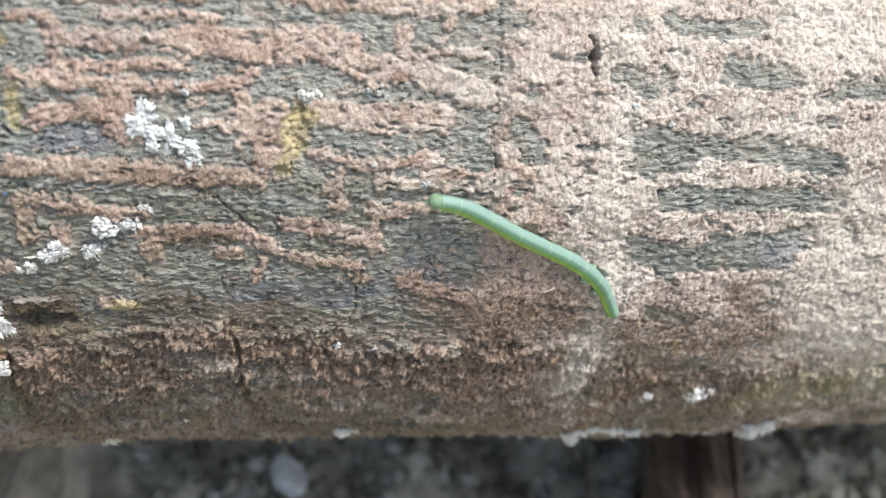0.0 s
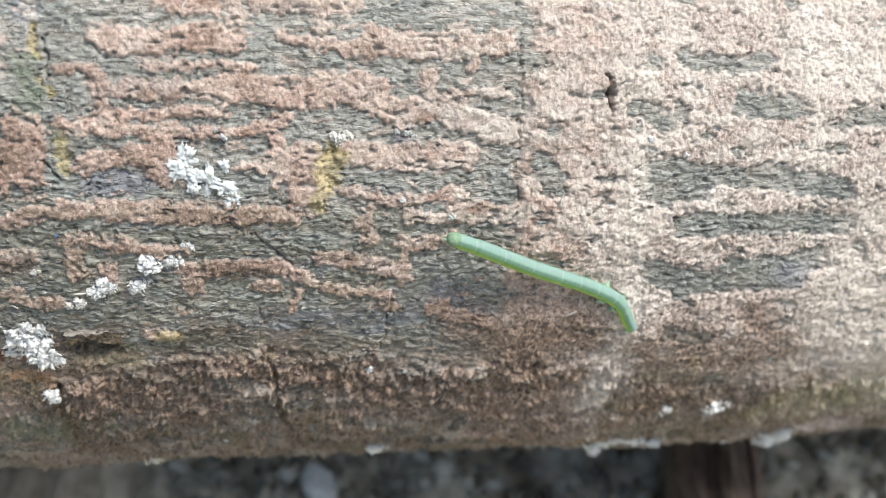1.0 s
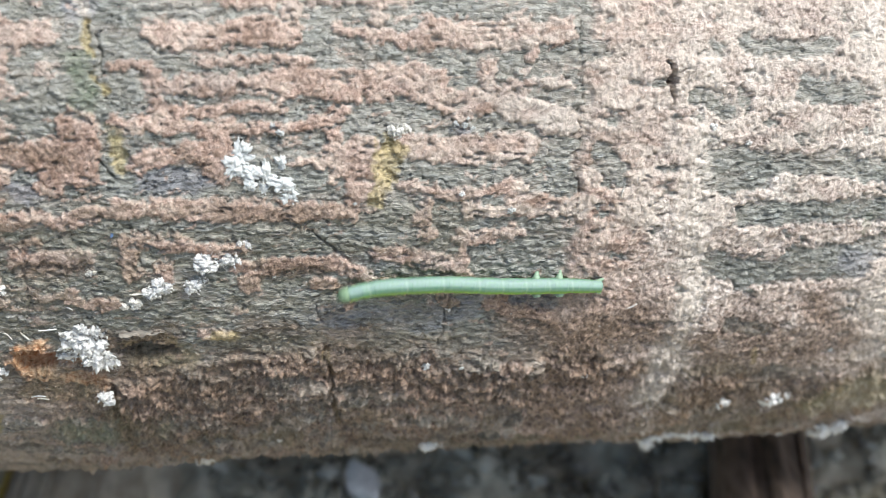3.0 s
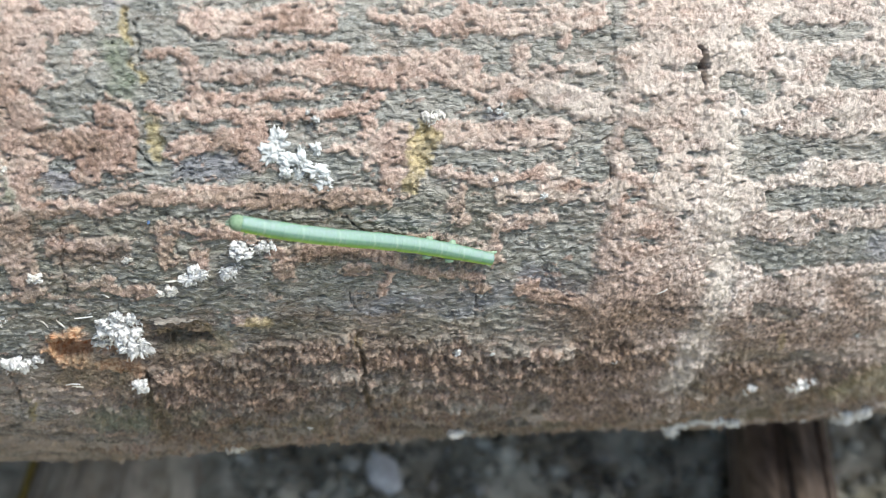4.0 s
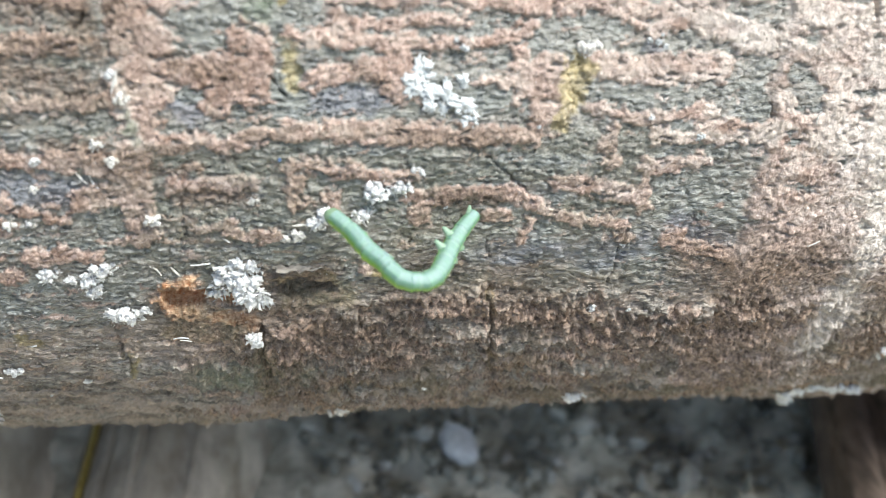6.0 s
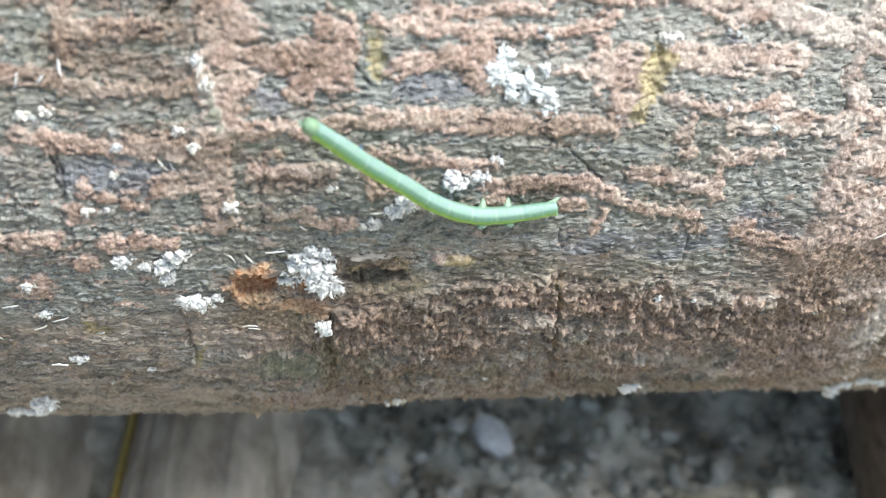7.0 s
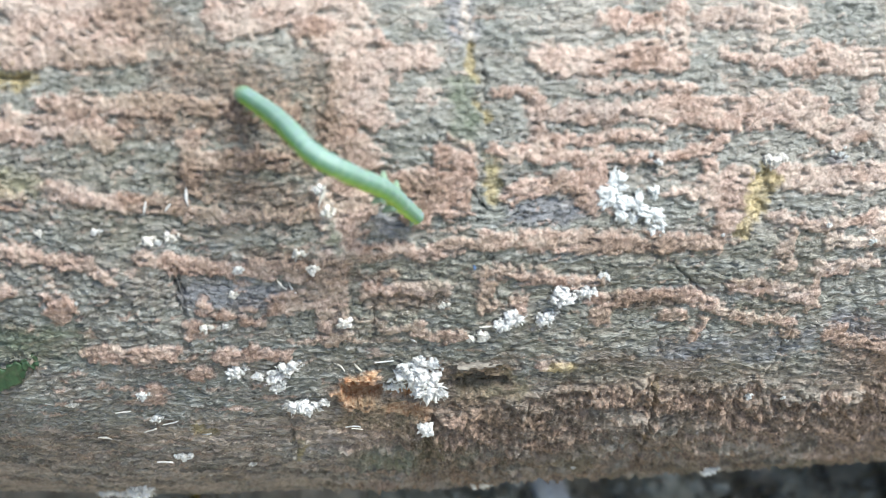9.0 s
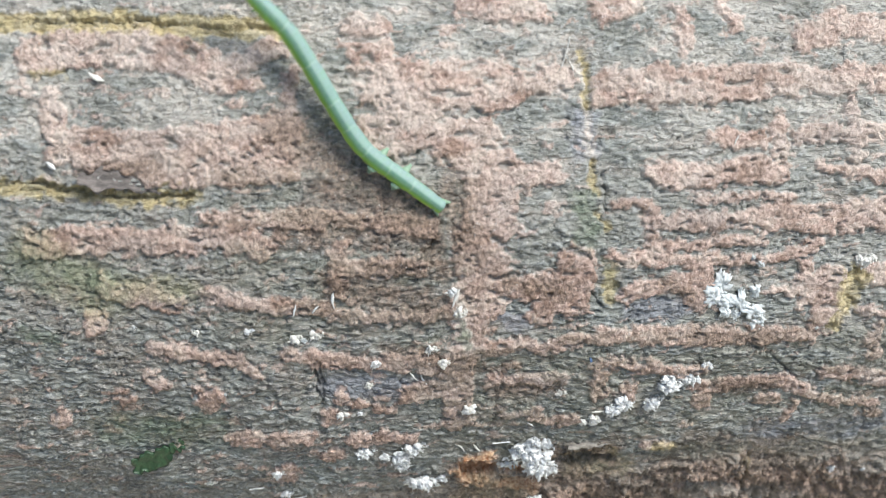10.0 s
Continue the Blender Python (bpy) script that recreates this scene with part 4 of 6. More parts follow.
tuft(-38.2, 1.6, [(0, 0, 1.4), (0.7, 0.2, 1.0)], "fluffy white wool tuft on grey bark", 7, hair=26)
tuft(-48.4, -5.8, [(-0.8, 0.9, 2.2), (0.9, -0.9, 2.6), (-1.6, -1.3, 1.9), (1.0, 1.7, 1.7), (0.2, 0.2, 2.4), (1.9, -1.7, 1.5), (-0.2, 2.1, 1.2)],
     "large fluffy white wool tuft beside the hole in the bark", 8, hair=50, chunky=1.5)
tuft(-61.2, -5.2, [(0, 0, 1.7), (1.0, 1.0, 1.5), (0.3, -1.1, 1.3), (2.0, 1.3, 0.9), (-1.4, 0, 0.8)], "ragged white wool tuft with spiky threads", 9, hair=40)
tuft(-64.8, -4.7, [(0, 0, 1.3), (0.8, 0.3, 0.7)], "small white wool tuft on brown bark", 10, hair=18)
tuft(-58.4, -9.6, [(-0.5, 0.2, 1.7), (0.5, -0.2, 1.6), (1.6, 0.5, 0.9), (-1.3, 0.0, 0.9)], "ragged white wool tuft below the hole", 11, hair=44)
tuft(-47.1, -11.9, [(0, 0, 1.3), (0.3, -0.5, 1.0)], "small white wool tuft on brown bark", 12, hair=12)
tuft(-69.7, -17.7, [(0, 0, 0.9), (0.5, 0, 0.8), (-0.4, 0.0, 0.7)], "small white wool tuft on brown bark", 13, hair=8)
tuft(-74.6, -29.5, [(0, 0, 2.3), (0.4, 1.2, 1.9)], "white wool tuft low on the log", 14, hair=24)
tuft(-77.4, -37.2, [(0, 0, 2.4), (1.4, 0.6, 1.8), (-1.4, -0.4, 1.6)], "white wool tuft under the log's edge", 15, hair=24)
tuft(-16.0, -9.3, [(0, 0, 0.9)], "tiny white wool ball on brown bark", 16, hair=8)
tuft(24.4, -18.2, [(0, 0, 2.2), (-0.9, 1.0, 1.4), (0.9, 0.4, 1.6), (-0.2, -1.0, 1.2)], "white wool tuft on brown bark", 17, hair=34)
tuft(18.6, -18.6, [(0, 0, 1.3)], "small white wool ball on brown bark", 18, hair=12)
tuft(37.4, -29.5, [(0, 0, 2.8), (0.6, 1.4, 2.2), (-0.4, -1.4, 2.2), (1.6, -1.0, 1.8), (-1.3, 0.4, 1.6)], "white wool tuft hanging at the log's edge", 19, hair=40)
tuft(15.4, -32.4, [(-0.4, -1.2, 2.0), (0.2, -2.4, 1.4), (0.5, 0.3, 1.9)], "white wool tuft hanging at the log's edge", 20, hair=34)
tuft(19.0, -30.2, [(-2.0, 0, 1.7), (-0.6, 0.3, 1.5), (0.8, 0.2, 1.7), (2.2, 0.4, 1.5), (3.4, 0.6, 1.2)], "row of white wool along the log's edge", 21, hair=24)
tuft(34.0, -31.6, [(-1.0, 0, 0.9), (0.4, 0.1, 1.0), (-2.2, 0.5, 0.7)], "white wool wisp along the log's edge", 22, hair=20)
tuft(-37.9, -29.6, [(0, 0, 1.7), (0.4, 1.2, 1.2), (-0.4, -1.0, 1.0)], "grey wool wisp low on the log", 23, material=WOOL_DULL, hair=16)
tuft(-13.3, -26.4, [(0, 0, 1.5), (0.8, 0.2, 1.1)], "white wool wisp low on the log", 24, hair=16)
tuft(-20.5, 15.7, [(0, 0, 1.2), (0.6, 0.4, 0.8), (-0.5, 0.3, 0.7)], "pale grainy lichen patch on a cork ridge", 25, "lichen_crumb", WOOL_DULL, 6, 0.8, "lichen")
tuft(-14.6, 16.4, [(0, 0, 0.7), (-0.8, 0.2, 0.5), (0.7, -0.3, 0.5), (0.2, 0.6, 0.4)], "pale bluish grainy lichen patch on grey bark", 26, "lichen_crumb", LICHEN, 4, 0.5, "lichen")
for n, (s, w, size) in enumerate(((-14.6, 10.4, 0.5), (-9.9, 8.7, 0.8), (-14.6, -1.9, 0.5), (-12.5, -9.4, 0.5), (0.5, -11.2, 0.6), (27.9, -9.6, 0.8), (-65.6, 0.8, 0.5), (-24.0, 9.6, 0.4),
                                  (-86.0, 9.8, 0.5), (-31.0, 2.1, 0.4), (12.0, 15.0, 0.5), (-71.0, 8.6, 0.6), (-55.3, 1.0, 0.9), (-78.0, 3.0, 0.5), (8.3, 16.4, 0.6), (-67.0, -24.0, 0.6), (-30.0, -22.0, 0.5))):
    tuft(s, w, [(0, 0, size)], "tiny white crumb on the bark", 40 + n, "lichen_crumb", LICHEN if n % 2 else WOOL, 5, 0.6, "lichen")


def sliver(s, w, length, width, spin, seed, label, material=None, name="wax_sliver", category="sliver", lifted=0.25):
    """A thin curved splinter lying on the bark."""
    r = random.Random(seed)
    n, verts, faces = 7, [], []
    curve = r.uniform(-0.4, 0.4) * length
    for k in range(n):
        f = k / (n - 1)
        x, y = (f - 0.5) * length, curve * (f - 0.5) ** 2
        half = 0.36 * width * (0.10 + math.sin(math.pi * min(max(f, 0.04), 0.96)) ** 1.2)
        z = 0.12 + lifted * f * f * length * 0.5
        for dy, dz in ((-half, 0), (-0.5 * half, 0.06), (0.5 * half, 0.06), (half, 0), (0, -0.08)):
            verts.append(Vector((x, y + dy + r.uniform(-0.04, 0.04), z + dz + r.uniform(-0.02, 0.02))) * 0.001)
    for k in range(n - 1):
        for q in range(5):
            a, b_ = 5 * k + q, 5 * k + (q + 1) % 5
            faces.append((a, a + 5, b_ + 5, b_))
    faces += [(0, 1, 2, 3, 4), tuple(5 * (n - 1) + q for q in (4, 3, 2, 1, 0))]
    ob = new(name, mesh_from(name, verts, faces, material or WOOL))
    ob.matrix_basis = frame_on_log(s, w, height_at(s, w), spin)
    return tagged(ob, label, category, "pale slivers on the bark")


SLIVER = "thin white wax sliver lying on the bark"
for n, (s, w, length, width, spin) in enumerate(((-68.6, 12.7, 1.7, 0.36, 95), (-57.8, 12.9, 1.9, 0.45, 75), (-70.1, 11.8, 0.9, 0.3, 55), (-61.0, 4.9, 1.3, 0.22, -50), (-60.1, 4.6, 1.4, 0.25, -60), (-53.9, -4.6, 1.1, 0.3, -50),
                                                 (-51.6, -3.7, 1.7, 0.25, 12), (-51.0, -3.4, 1.3, 0.25, 30), (-53.6, -12.8, 1.5, 0.25, 8), (-53.2, -13.1, 1.1, 0.2, -5), (-70.6, -11.9, 1.7, 0.25, 30), (-88.4, 31.2, 1.4, 0.6, -30),
                                                 (-92.4, 24.1, 1.0, 0.5, -40), (-33.9, 26.5, 1.5, 0.16, 70), (-54.8, -7.7, 1.5, 0.22, 35), (-54.3, -8.6, 1.1, 0.2, -10), (3.2, -1.6, 1.2, 0.14, 35), (0.2, 10.5, 1.2, 0.16, 85), (-74.9, -10.2, 1.5, 0.30, 20), (-72.5, -12.9, 1.4, 0.35, 35), (-71.4, -18.1, 1.5, 0.60, 5), (-76.9, -14.9, 1.4, 0.40, -10), (-71.9, 11.8, 1.2, 0.30, 80), (-55.4, -4.4, 1.3, 0.30, -45), (-67.3, -14.0, 0.9, 0.25, 20), (-43.3, 0.8, 1.1, 0.30, 10), (-49.4, -0.9, 0.8, 0.20, -30))):
    sliver(s, w, length, width, spin, 100 + n, SLIVER, WOOL_DULL if n % 2 else WOOL)
for n, (s, w, size) in enumerate(((-58.3, 13.4, 0.8), (-70.0, 9.1, 0.9), (-55.6, 1.2, 0.9), (-72.0, -11.2, 1.0), (-59.6, 7.8, 0.8), (-88.2, 23.4, 0.8), (-75.9, 9.7, 0.6), (-80.6, 9.5, 0.6), (-71.9, 8.9, 0.8), (-73.0, -7.4, 0.9), (-65.0, 3.8, 0.6),
                                  (-57.4, 11.6, 0.9), (-63.0, -20.0, 0.7), (-79.5, -9.0, 0.8), (-67.3, 0.7, 0.8), (-64.6, 6.4, 0.7), (-58.5, 6.5, 0.8), (-47.2, 3.0, 0.7))):
    tuft(s, w, [(0, 0, size), (0.5 * size, 0.1, 0.6 * size)], "thin wisp of pale wool caught on the bark", 70 + n, "wool_wisp", WOOL_DULL if n % 3 else WOOL, 22, 0.1)
sliver(-48.9, 33.5, 2.8, 0.16, 75, 150, "pale hooked plant thread on the bark", WOOL_DULL, "plant_thread", "thread", 0.5)
sliver(-48.4, 32.6, 2.0, 0.14, 120, 151, "pale hooked plant thread on the bark", WOOL_DULL, "plant_thread", "thread", 0.5)


def bark_flake(s, w, length, width, spin, seed, material, label, lift=0.6, name="bark_flake", category="bark flake", rag=0.75, sink=0.0):
    """A ragged plate of bark, curled off along its lower edge."""
    nx, ny = 26, 9
    verts, faces = [], []
    off = Vector((seed * 3.7, seed * 1.3, 0))
    for i in range(nx):
        for j in range(ny):
            u, v = i / (nx - 1) - 0.5, j / (ny - 1) - 0.5
            edge = 1 - 0.55 * (2 * u) ** 4
            y = v * width * edge + rag * width * noise.noise(Vector((u * (1.5 + 1.5 * length), 2 if v > 0 else 7, 0)) + off) * abs(v) * 2
            x = u * length + 0.1 * length * noise.noise(Vector((v * 6, u, 4)) + off)
            z = 0.25 + lift * max(0.0, 0.5 - v) ** 2 + 0.16 * noise.noise(Vector((x * 1.6, y * 2.4, 1)) + off) + 0.10 * noise.noise(Vector((x * 4, y * 5, 1)) + off)
            verts.append(Vector((x, y, z)) * 0.001)
    top = len(verts)
    verts += [v - Vector((0, 0, 0.00022)) for v in verts]
    for i in range(nx - 1):
        for j in range(ny - 1):
            a = i * ny + j
            faces.append((a, a + ny, a + ny + 1, a + 1))
            faces.append((top + a + 1, top + a + ny + 1, top + a + ny, top + a))
    rim = [i * ny for i in range(nx)] + [(nx - 1) * ny + j for j in range(1, ny)] + [i * ny + ny - 1 for i in range(nx - 2, -1, -1)] + [j for j in range(ny - 2, 0, -1)]
    for a, b_ in zip(rim, rim[1:] + rim[:1]):
        faces.append((b_, a, a + top, b_ + top))
    ob = new(name, mesh_from(name, verts, faces, material))
    ob.matrix_basis = frame_on_log(s, w, height_at(s, w) - sink, spin)
    return tagged(ob, label, category)


bark_flake(-43.1, -3.8, 4.0, 0.45, 5, 1, FLAP, "thin grey-brown bark flap peeling over a dark hollow", 0.5, rag=0.9, sink=0.25)
bark_flake(-86.4, 22.9, 7.2, 1.7, -4, 2, DARK_FLAKE, "dark ragged bark flake over an ochre crack", 0.6, rag=0.4)
bark_flake(-85.0, -5.0, 4.0, 1.9, 28, 4, LEAF, "small dark green leaf scrap stuck on the bark", 0.5, "leaf_scrap", "leaf", 0.35)
bark_flake(-82.6, -3.5, 1.4, 0.9, 10, 5, LEAF, "tiny dark green leaf scrap on the bark", 0.3, "leaf_scrap", "leaf")
bark_flake(-45.0, 6.8, 0.24, 0.14, 0, 6, BLUE, "tiny blue fleck on the bark", 0.2, "blue_fleck", "fleck")

# ---- under and behind the log ----
HOLLOWS = ((-5, -10, 5, 5), (24, -10, 9, 5), (-30, -2, 6, 2), (-62, -6, 5, 3))


def build_ground():
    gx = spaced([(-20000, -400, 2450.0), (-400, -150, 12.5), (-150, 150, 1.5), (150, 400, 12.5), (400, 20001, 2450.0)])
    gy = spaced([(-20000, -400, 2450.0), (-400, -80, 10.0), (-80, 80, 1.5), (80, 400, 10.0), (400, 20001, 2450.0)])
    x, y = np.meshgrid(gx, gy, indexing="ij")
    near = 1 - step(150, 500, np.hypot(x, y))
    z = near * (2.2 * layered(x / 24, y / 24, 201) + 1.5 * layered(x / 7, y / 7, 205, 2)) - 1.5
    z = z + near * 1.6 * layered(x / 9, y / 45, 211, 3)
    for px, py, wide, deep in HOLLOWS:
        z = z - deep * np.exp(-((x - px) / wide) ** 2 - ((y - py) / (1.6 * wide)) ** 2)
    n, m = x.shape
    idx = np.arange(n * m).reshape(n, m)
    quads = np.stack([idx[:-1, :-1], idx[1:, :-1], idx[1:, 1:], idx[:-1, 1:]], -1).reshape(-1, 4)
    co = np.stack([x, y, z], -1).reshape(-1, 3) * 0.001
    me = mesh_from("ground", co.tolist(), quads.tolist(), GROUND)
    # paler ground near the log makes up in colour for missing light there
    lightened = 1 - step(190, 330, np.hypot(x, y) + 45 * layered(x / 60, y / 60, 221, 3))
    at = me.color_attributes.new("pale_near_log", "FLOAT_COLOR", "POINT")
    at.data.foreach_set("color", np.stack([lightened, lightened, lightened, np.ones_like(lightened)], -1).astype(np.float32).ravel())
    tagged(new("ground", me), "earth with grit, lightened under the log to offset its shade", "ground", kind="structure")


build_ground()


def tube(name, middle, reach, n, q, material, parent, label="", a0=0.0, a1=2 * math.pi):
    """A rough tube or strip of bark along y; middle(f) is its line and reach(f, a) its radius."""
    verts, faces = [], []
    for i in range(n):
        f = i / (n - 1)
        c = Vector(middle(f))
        for k in range(q):
            a = a0 + (a1 - a0) * k / q
            w = reach(f, a)
            verts.append((c + Vector((w * math.cos(a), 0, w * math.sin(a)))) * 0.001)
    for i in range(n - 1):
        for k in range(q):
            a, b_ = i * q + k, i * q + (k + 1) % q
            faces.append((a, b_, b_ + q, a + q))
    faces += [tuple(range(q)), tuple((n - 1) * q + k for k in range(q - 1, -1, -1))]
    return part(name, mesh_from(name, verts, faces, material), parent, label)


def branch(x, y0, y1, radius, seed, label, tilt=0.0):
    """A crooked branch lying across under the log, its top at twice its radius."""
    off = seed * 7.3
    thing = tagged(new("branch"), label, "branch")

    def middle(f):
        return (x + tilt * (f - 0.5) + 2.0 * noise.noise(Vector((f * 3, off, 0))), y0 + (y1 - y0) * f, radius - 0.4)

    def reach(f, a):
        return radius * (0.94 + 0.14 * noise.noise(Vector((math.cos(a) * 2, math.sin(a) * 2, f * 5 + off))) + 0.16 * noise.noise(Vector((math.cos(a) * 4, math.sin(a) * 4, f * 1.5 + off))))
    tube("wood", middle, reach, 40, 40, BRANCH, thing)
    for a0, a1 in ((0.3, 1.0), (1.25, 1.75), (1.95, 2.7)):
        def strip(f, a, lo=a0, hi=a1):
            inside = math.sin(math.pi * min(max((a - lo) / (hi - lo), 0), 1)) ** 0.5
            return radius * (0.90 + 0.13 * inside + 0.08 * noise.noise(Vector((a * 5, f * 9, off))))
        tube("bark_strip", middle, strip, 40, 10, BRANCH, thing, "raised strip of brown bark", a0, a1)
    return thing


branch(63.7, -75, 130, 8.4, 1, "dark brown branch lying crosswise under the log", 74)
branch(-190, -90, 120, 8.4, 2, "dark brown branch lying crosswise under the log", 8)


def pole(x, y0, y1, radius, sunk, seed, tilt):
    """A barkless grey pole, half sunk in the soil."""
    off = seed * 3.1
    thing = tagged(new("pole"), "bleached grey-brown pole half sunk in soil", "pole", "poles under the log")

    def middle(f):
        return (x + tilt * (f - 0.5), y0 + (y1 - y0) * f, radius - sunk)

    def reach(f, a):
        return radius * (1 + 0.12 * noise.noise(Vector((math.cos(a) * 3, math.sin(a) * 3, f * 3 + off))) + 0.06 * noise.noise(Vector((math.cos(a) * 9, math.sin(a) * 9, f * 9 + off))))
    tube("wood", middle, reach, 40, 64, POLE, thing)
    for a0 in (1.15, 1.75, 2.2):
        def lip(f, a, lo=a0):
            return radius * (0.95 + 0.07 * math.sin(math.pi * min(max((a - lo) / 0.22, 0), 1)) + 0.05 * noise.noise(Vector((a * 4, f * 7, off))))
        tube("splinter", middle, lip, 40, 8, POLE, thing, "raised splinter along the pole", a0, a0 + 0.22)
    return thing


pole(-86, -85, 110, 17, 26, 1, 16)
pole(-54, -85, 110, 14, 21.5, 2, 22)


def chip(x, y, length, width, spin, seed, material, name, label, category, thick=1.2, z=0.4):
    """A broken flat chip or stone, lying on the soil."""
    bm = bmesh.new()
    bmesh.ops.create_icosphere(bm, subdivisions=3, radius=1.0)
    off = Vector((seed * 1.7, seed * 2.9, seed * 0.3))
    for v in bm.verts:
        p = v.co * (1 + 0.35 * noise.noise(v.co * 1.3 + off) + 0.15 * noise.noise(v.co * 3.1 + off))
        v.co = Vector((p.x * length / 2, p.y * width / 2, p.z * thick)) * 0.001
    me = bpy.data.meshes.new(name)
    bm.to_mesh(me)
    bm.free()
    me.materials.append(material)
    me.polygons.foreach_set("use_smooth", np.full(len(me.polygons), True))
    ob = new(name, me)
    ob.matrix_basis = pose(x / 1000, y / 1000, z / 1000, 0, 0, spin)
    return tagged(ob, label, category, "litter under the log")


chip(-14.4, -13.0, 5.0, 8.0, 20, 1, STONE, "pebble", "pale grey pebble on lightened soil", "pebble", 2.2, 1.2)
r = random.Random(5)
for n in range(60):
    x, y = r.uniform(-38, 100), r.uniform(-45, 26)
    if abs(x - 53 - 0.36 * y) < 13 or math.hypot(x + 14, y + 13) < 7:
        continue
    big = r.uniform(2.0, 6.5)
    chip(x, y, big, big * r.uniform(0.3, 0.6), r.uniform(0, 180), 10 + n, (CHIP, SOIL, CHIP, SOIL)[n % 4], "wood_chip", ("grey weathered wood chip", "pale earthy clod", "grey weathered wood chip", "pale earthy clod")[n % 4] + " lying on lightened soil", "wood chip", r.uniform(0.7, 1.9), 0.8)


def build_gravel():
    """Crumbs of soil and stone, strewn under the log."""
    g = np.random.default_rng(77)
    count = 2200
    px, py = g.uniform(-38, 100, count), g.uniform(-50, 30, count)
    size = g.uniform(0.4, 1.0, count) ** 2 * 2.4
    base = np.array([(1, 0, 0), (-1, 0, 0), (0, 1, 0), (0, -1, 0), (0, 0, 1), (0, 0, -1)], float)
    tri = np.array([(0, 2, 4), (2, 1, 4), (1, 3, 4), (3, 0, 4), (2, 0, 5), (1, 2, 5), (3, 1, 5), (0, 3, 5)])
    verts = base[None] * size[:, None, None] * g.uniform(0.5, 1.2, (count, 6, 1)) + g.normal(0, 0.15, (count, 6, 3)) * size[:, None, None]
    z = (2.2 * layered(px / 24, py / 24, 201) + 1.5 * layered(px / 7, py / 7, 205, 2)) - 1.5 + 1.6 * layered(px / 9, py / 45, 211, 3)
    for qx, qy, wide, deep in HOLLOWS:
        z = z - deep * np.exp(-((px - qx) / wide) ** 2 - ((py - qy) / (1.6 * wide)) ** 2)
    verts += np.stack([px, py, z + 0.3 * size], -1)[:, None, :]
    faces = (tri[None] + 6 * np.arange(count)[:, None, None]).reshape(-1, 3)
    ob = new("gravel", mesh_from("gravel", (verts.reshape(-1, 3) * 0.001).tolist(), faces.tolist(), CRUMB))
    tagged(ob, "pale and dark crumbs of gravel strewn on soil", "gravel", kind="stuff")


build_gravel()


def straw(x0, y0, x1, y1, z1, thick):
    n, verts, faces = 9, [], []
    for k in range(n):
        f = k / (n - 1)
        c = Vector((x0 + (x1 - x0) * f, y0 + (y1 - y0) * f, 0.6 + z1 * f * f))
        for q in range(6):
            a = q * math.pi / 3
            verts.append((c + Vector((math.cos(a), 0.4 * math.cos(a), math.sin(a))) * thick * (1 - 0.4 * f)) * 0.001)
    for k in range(n - 1):
        for q in range(6):
            a, b_ = 6 * k + q, 6 * k + (q + 1) % 6
            faces.append((a, b_, b_ + 6, a + 6))
    faces += [tuple(range(6))[::-1], tuple(6 * (n - 1) + q for q in range(6))]
    return tagged(new("straw", mesh_from("straw", verts, faces, STRAW)), "yellow dry straw lying under the log", "straw")


straw(-71, -34, -66.5, 2, 2.5, 0.9)

# ---- the caterpillar: a head and a row of rigid body rings that follow one line ----
PIECES = 22
LENGTH = 24.6
SPAN = LENGTH / PIECES


def ring_mesh(name, radius0, radius1, ringed, flat=1.0):
    """A plump body ring along x, head end at -x, back at +z."""
    n, q = 23, 24
    half = 0.80 * SPAN
    verts, faces, skin = [], [], []
    for i in range(n):
        f = i / (n - 1)
        x = (f - 0.5) * 2 * half
        e = abs(2 * f - 1)
        swell = 1.0 - (0.045 * math.exp(-((f - 0.5) / 0.16) ** 2) if ringed else -0.012)
        close = math.sqrt(max(0.0, 1 - max(0.0, (e - 0.72) / 0.28) ** 2 * 0.92))
        r_ = (radius0 + (radius1 - radius0) * f) * swell * close
        for k in range(q):
            a = 2 * math.pi * k / q
            up = math.sin(a)
            fold = 1 + 0.018 * math.sin(a * 6)
            verts.append(Vector((x, r_ * fold * math.cos(a), r_ * fold * up * flat)) * 0.001)
            line = max(math.exp(-((up - 0.80) / 0.07) ** 2), 0.8 * math.exp(-((up - 0.45) / 0.06) ** 2), math.exp(-((up + 0.15) / 0.08) ** 2))
            ring = math.exp(-((f - 0.5 - 0.02 * math.sin(3 * a)) / 0.05) ** 2) if ringed else 0.0
            skin.append((0.5 + 0.5 * up, line, ring, 1.0))
    for i in range(n - 1):
        for k in range(q):
            a, b_ = i * q + k, i * q + (k + 1) % q
            faces.append((a, a + q, b_ + q, b_))
    faces += [tuple(range(q)), tuple((n - 1) * q + k for k in range(q - 1, -1, -1))]
    me = mesh_from(name, verts, faces, SKIN)
    at = me.color_attributes.new("skin", "FLOAT_COLOR", "POINT")
    at.data.foreach_set("color", np.array(skin, dtype=np.float32).ravel())
    return me


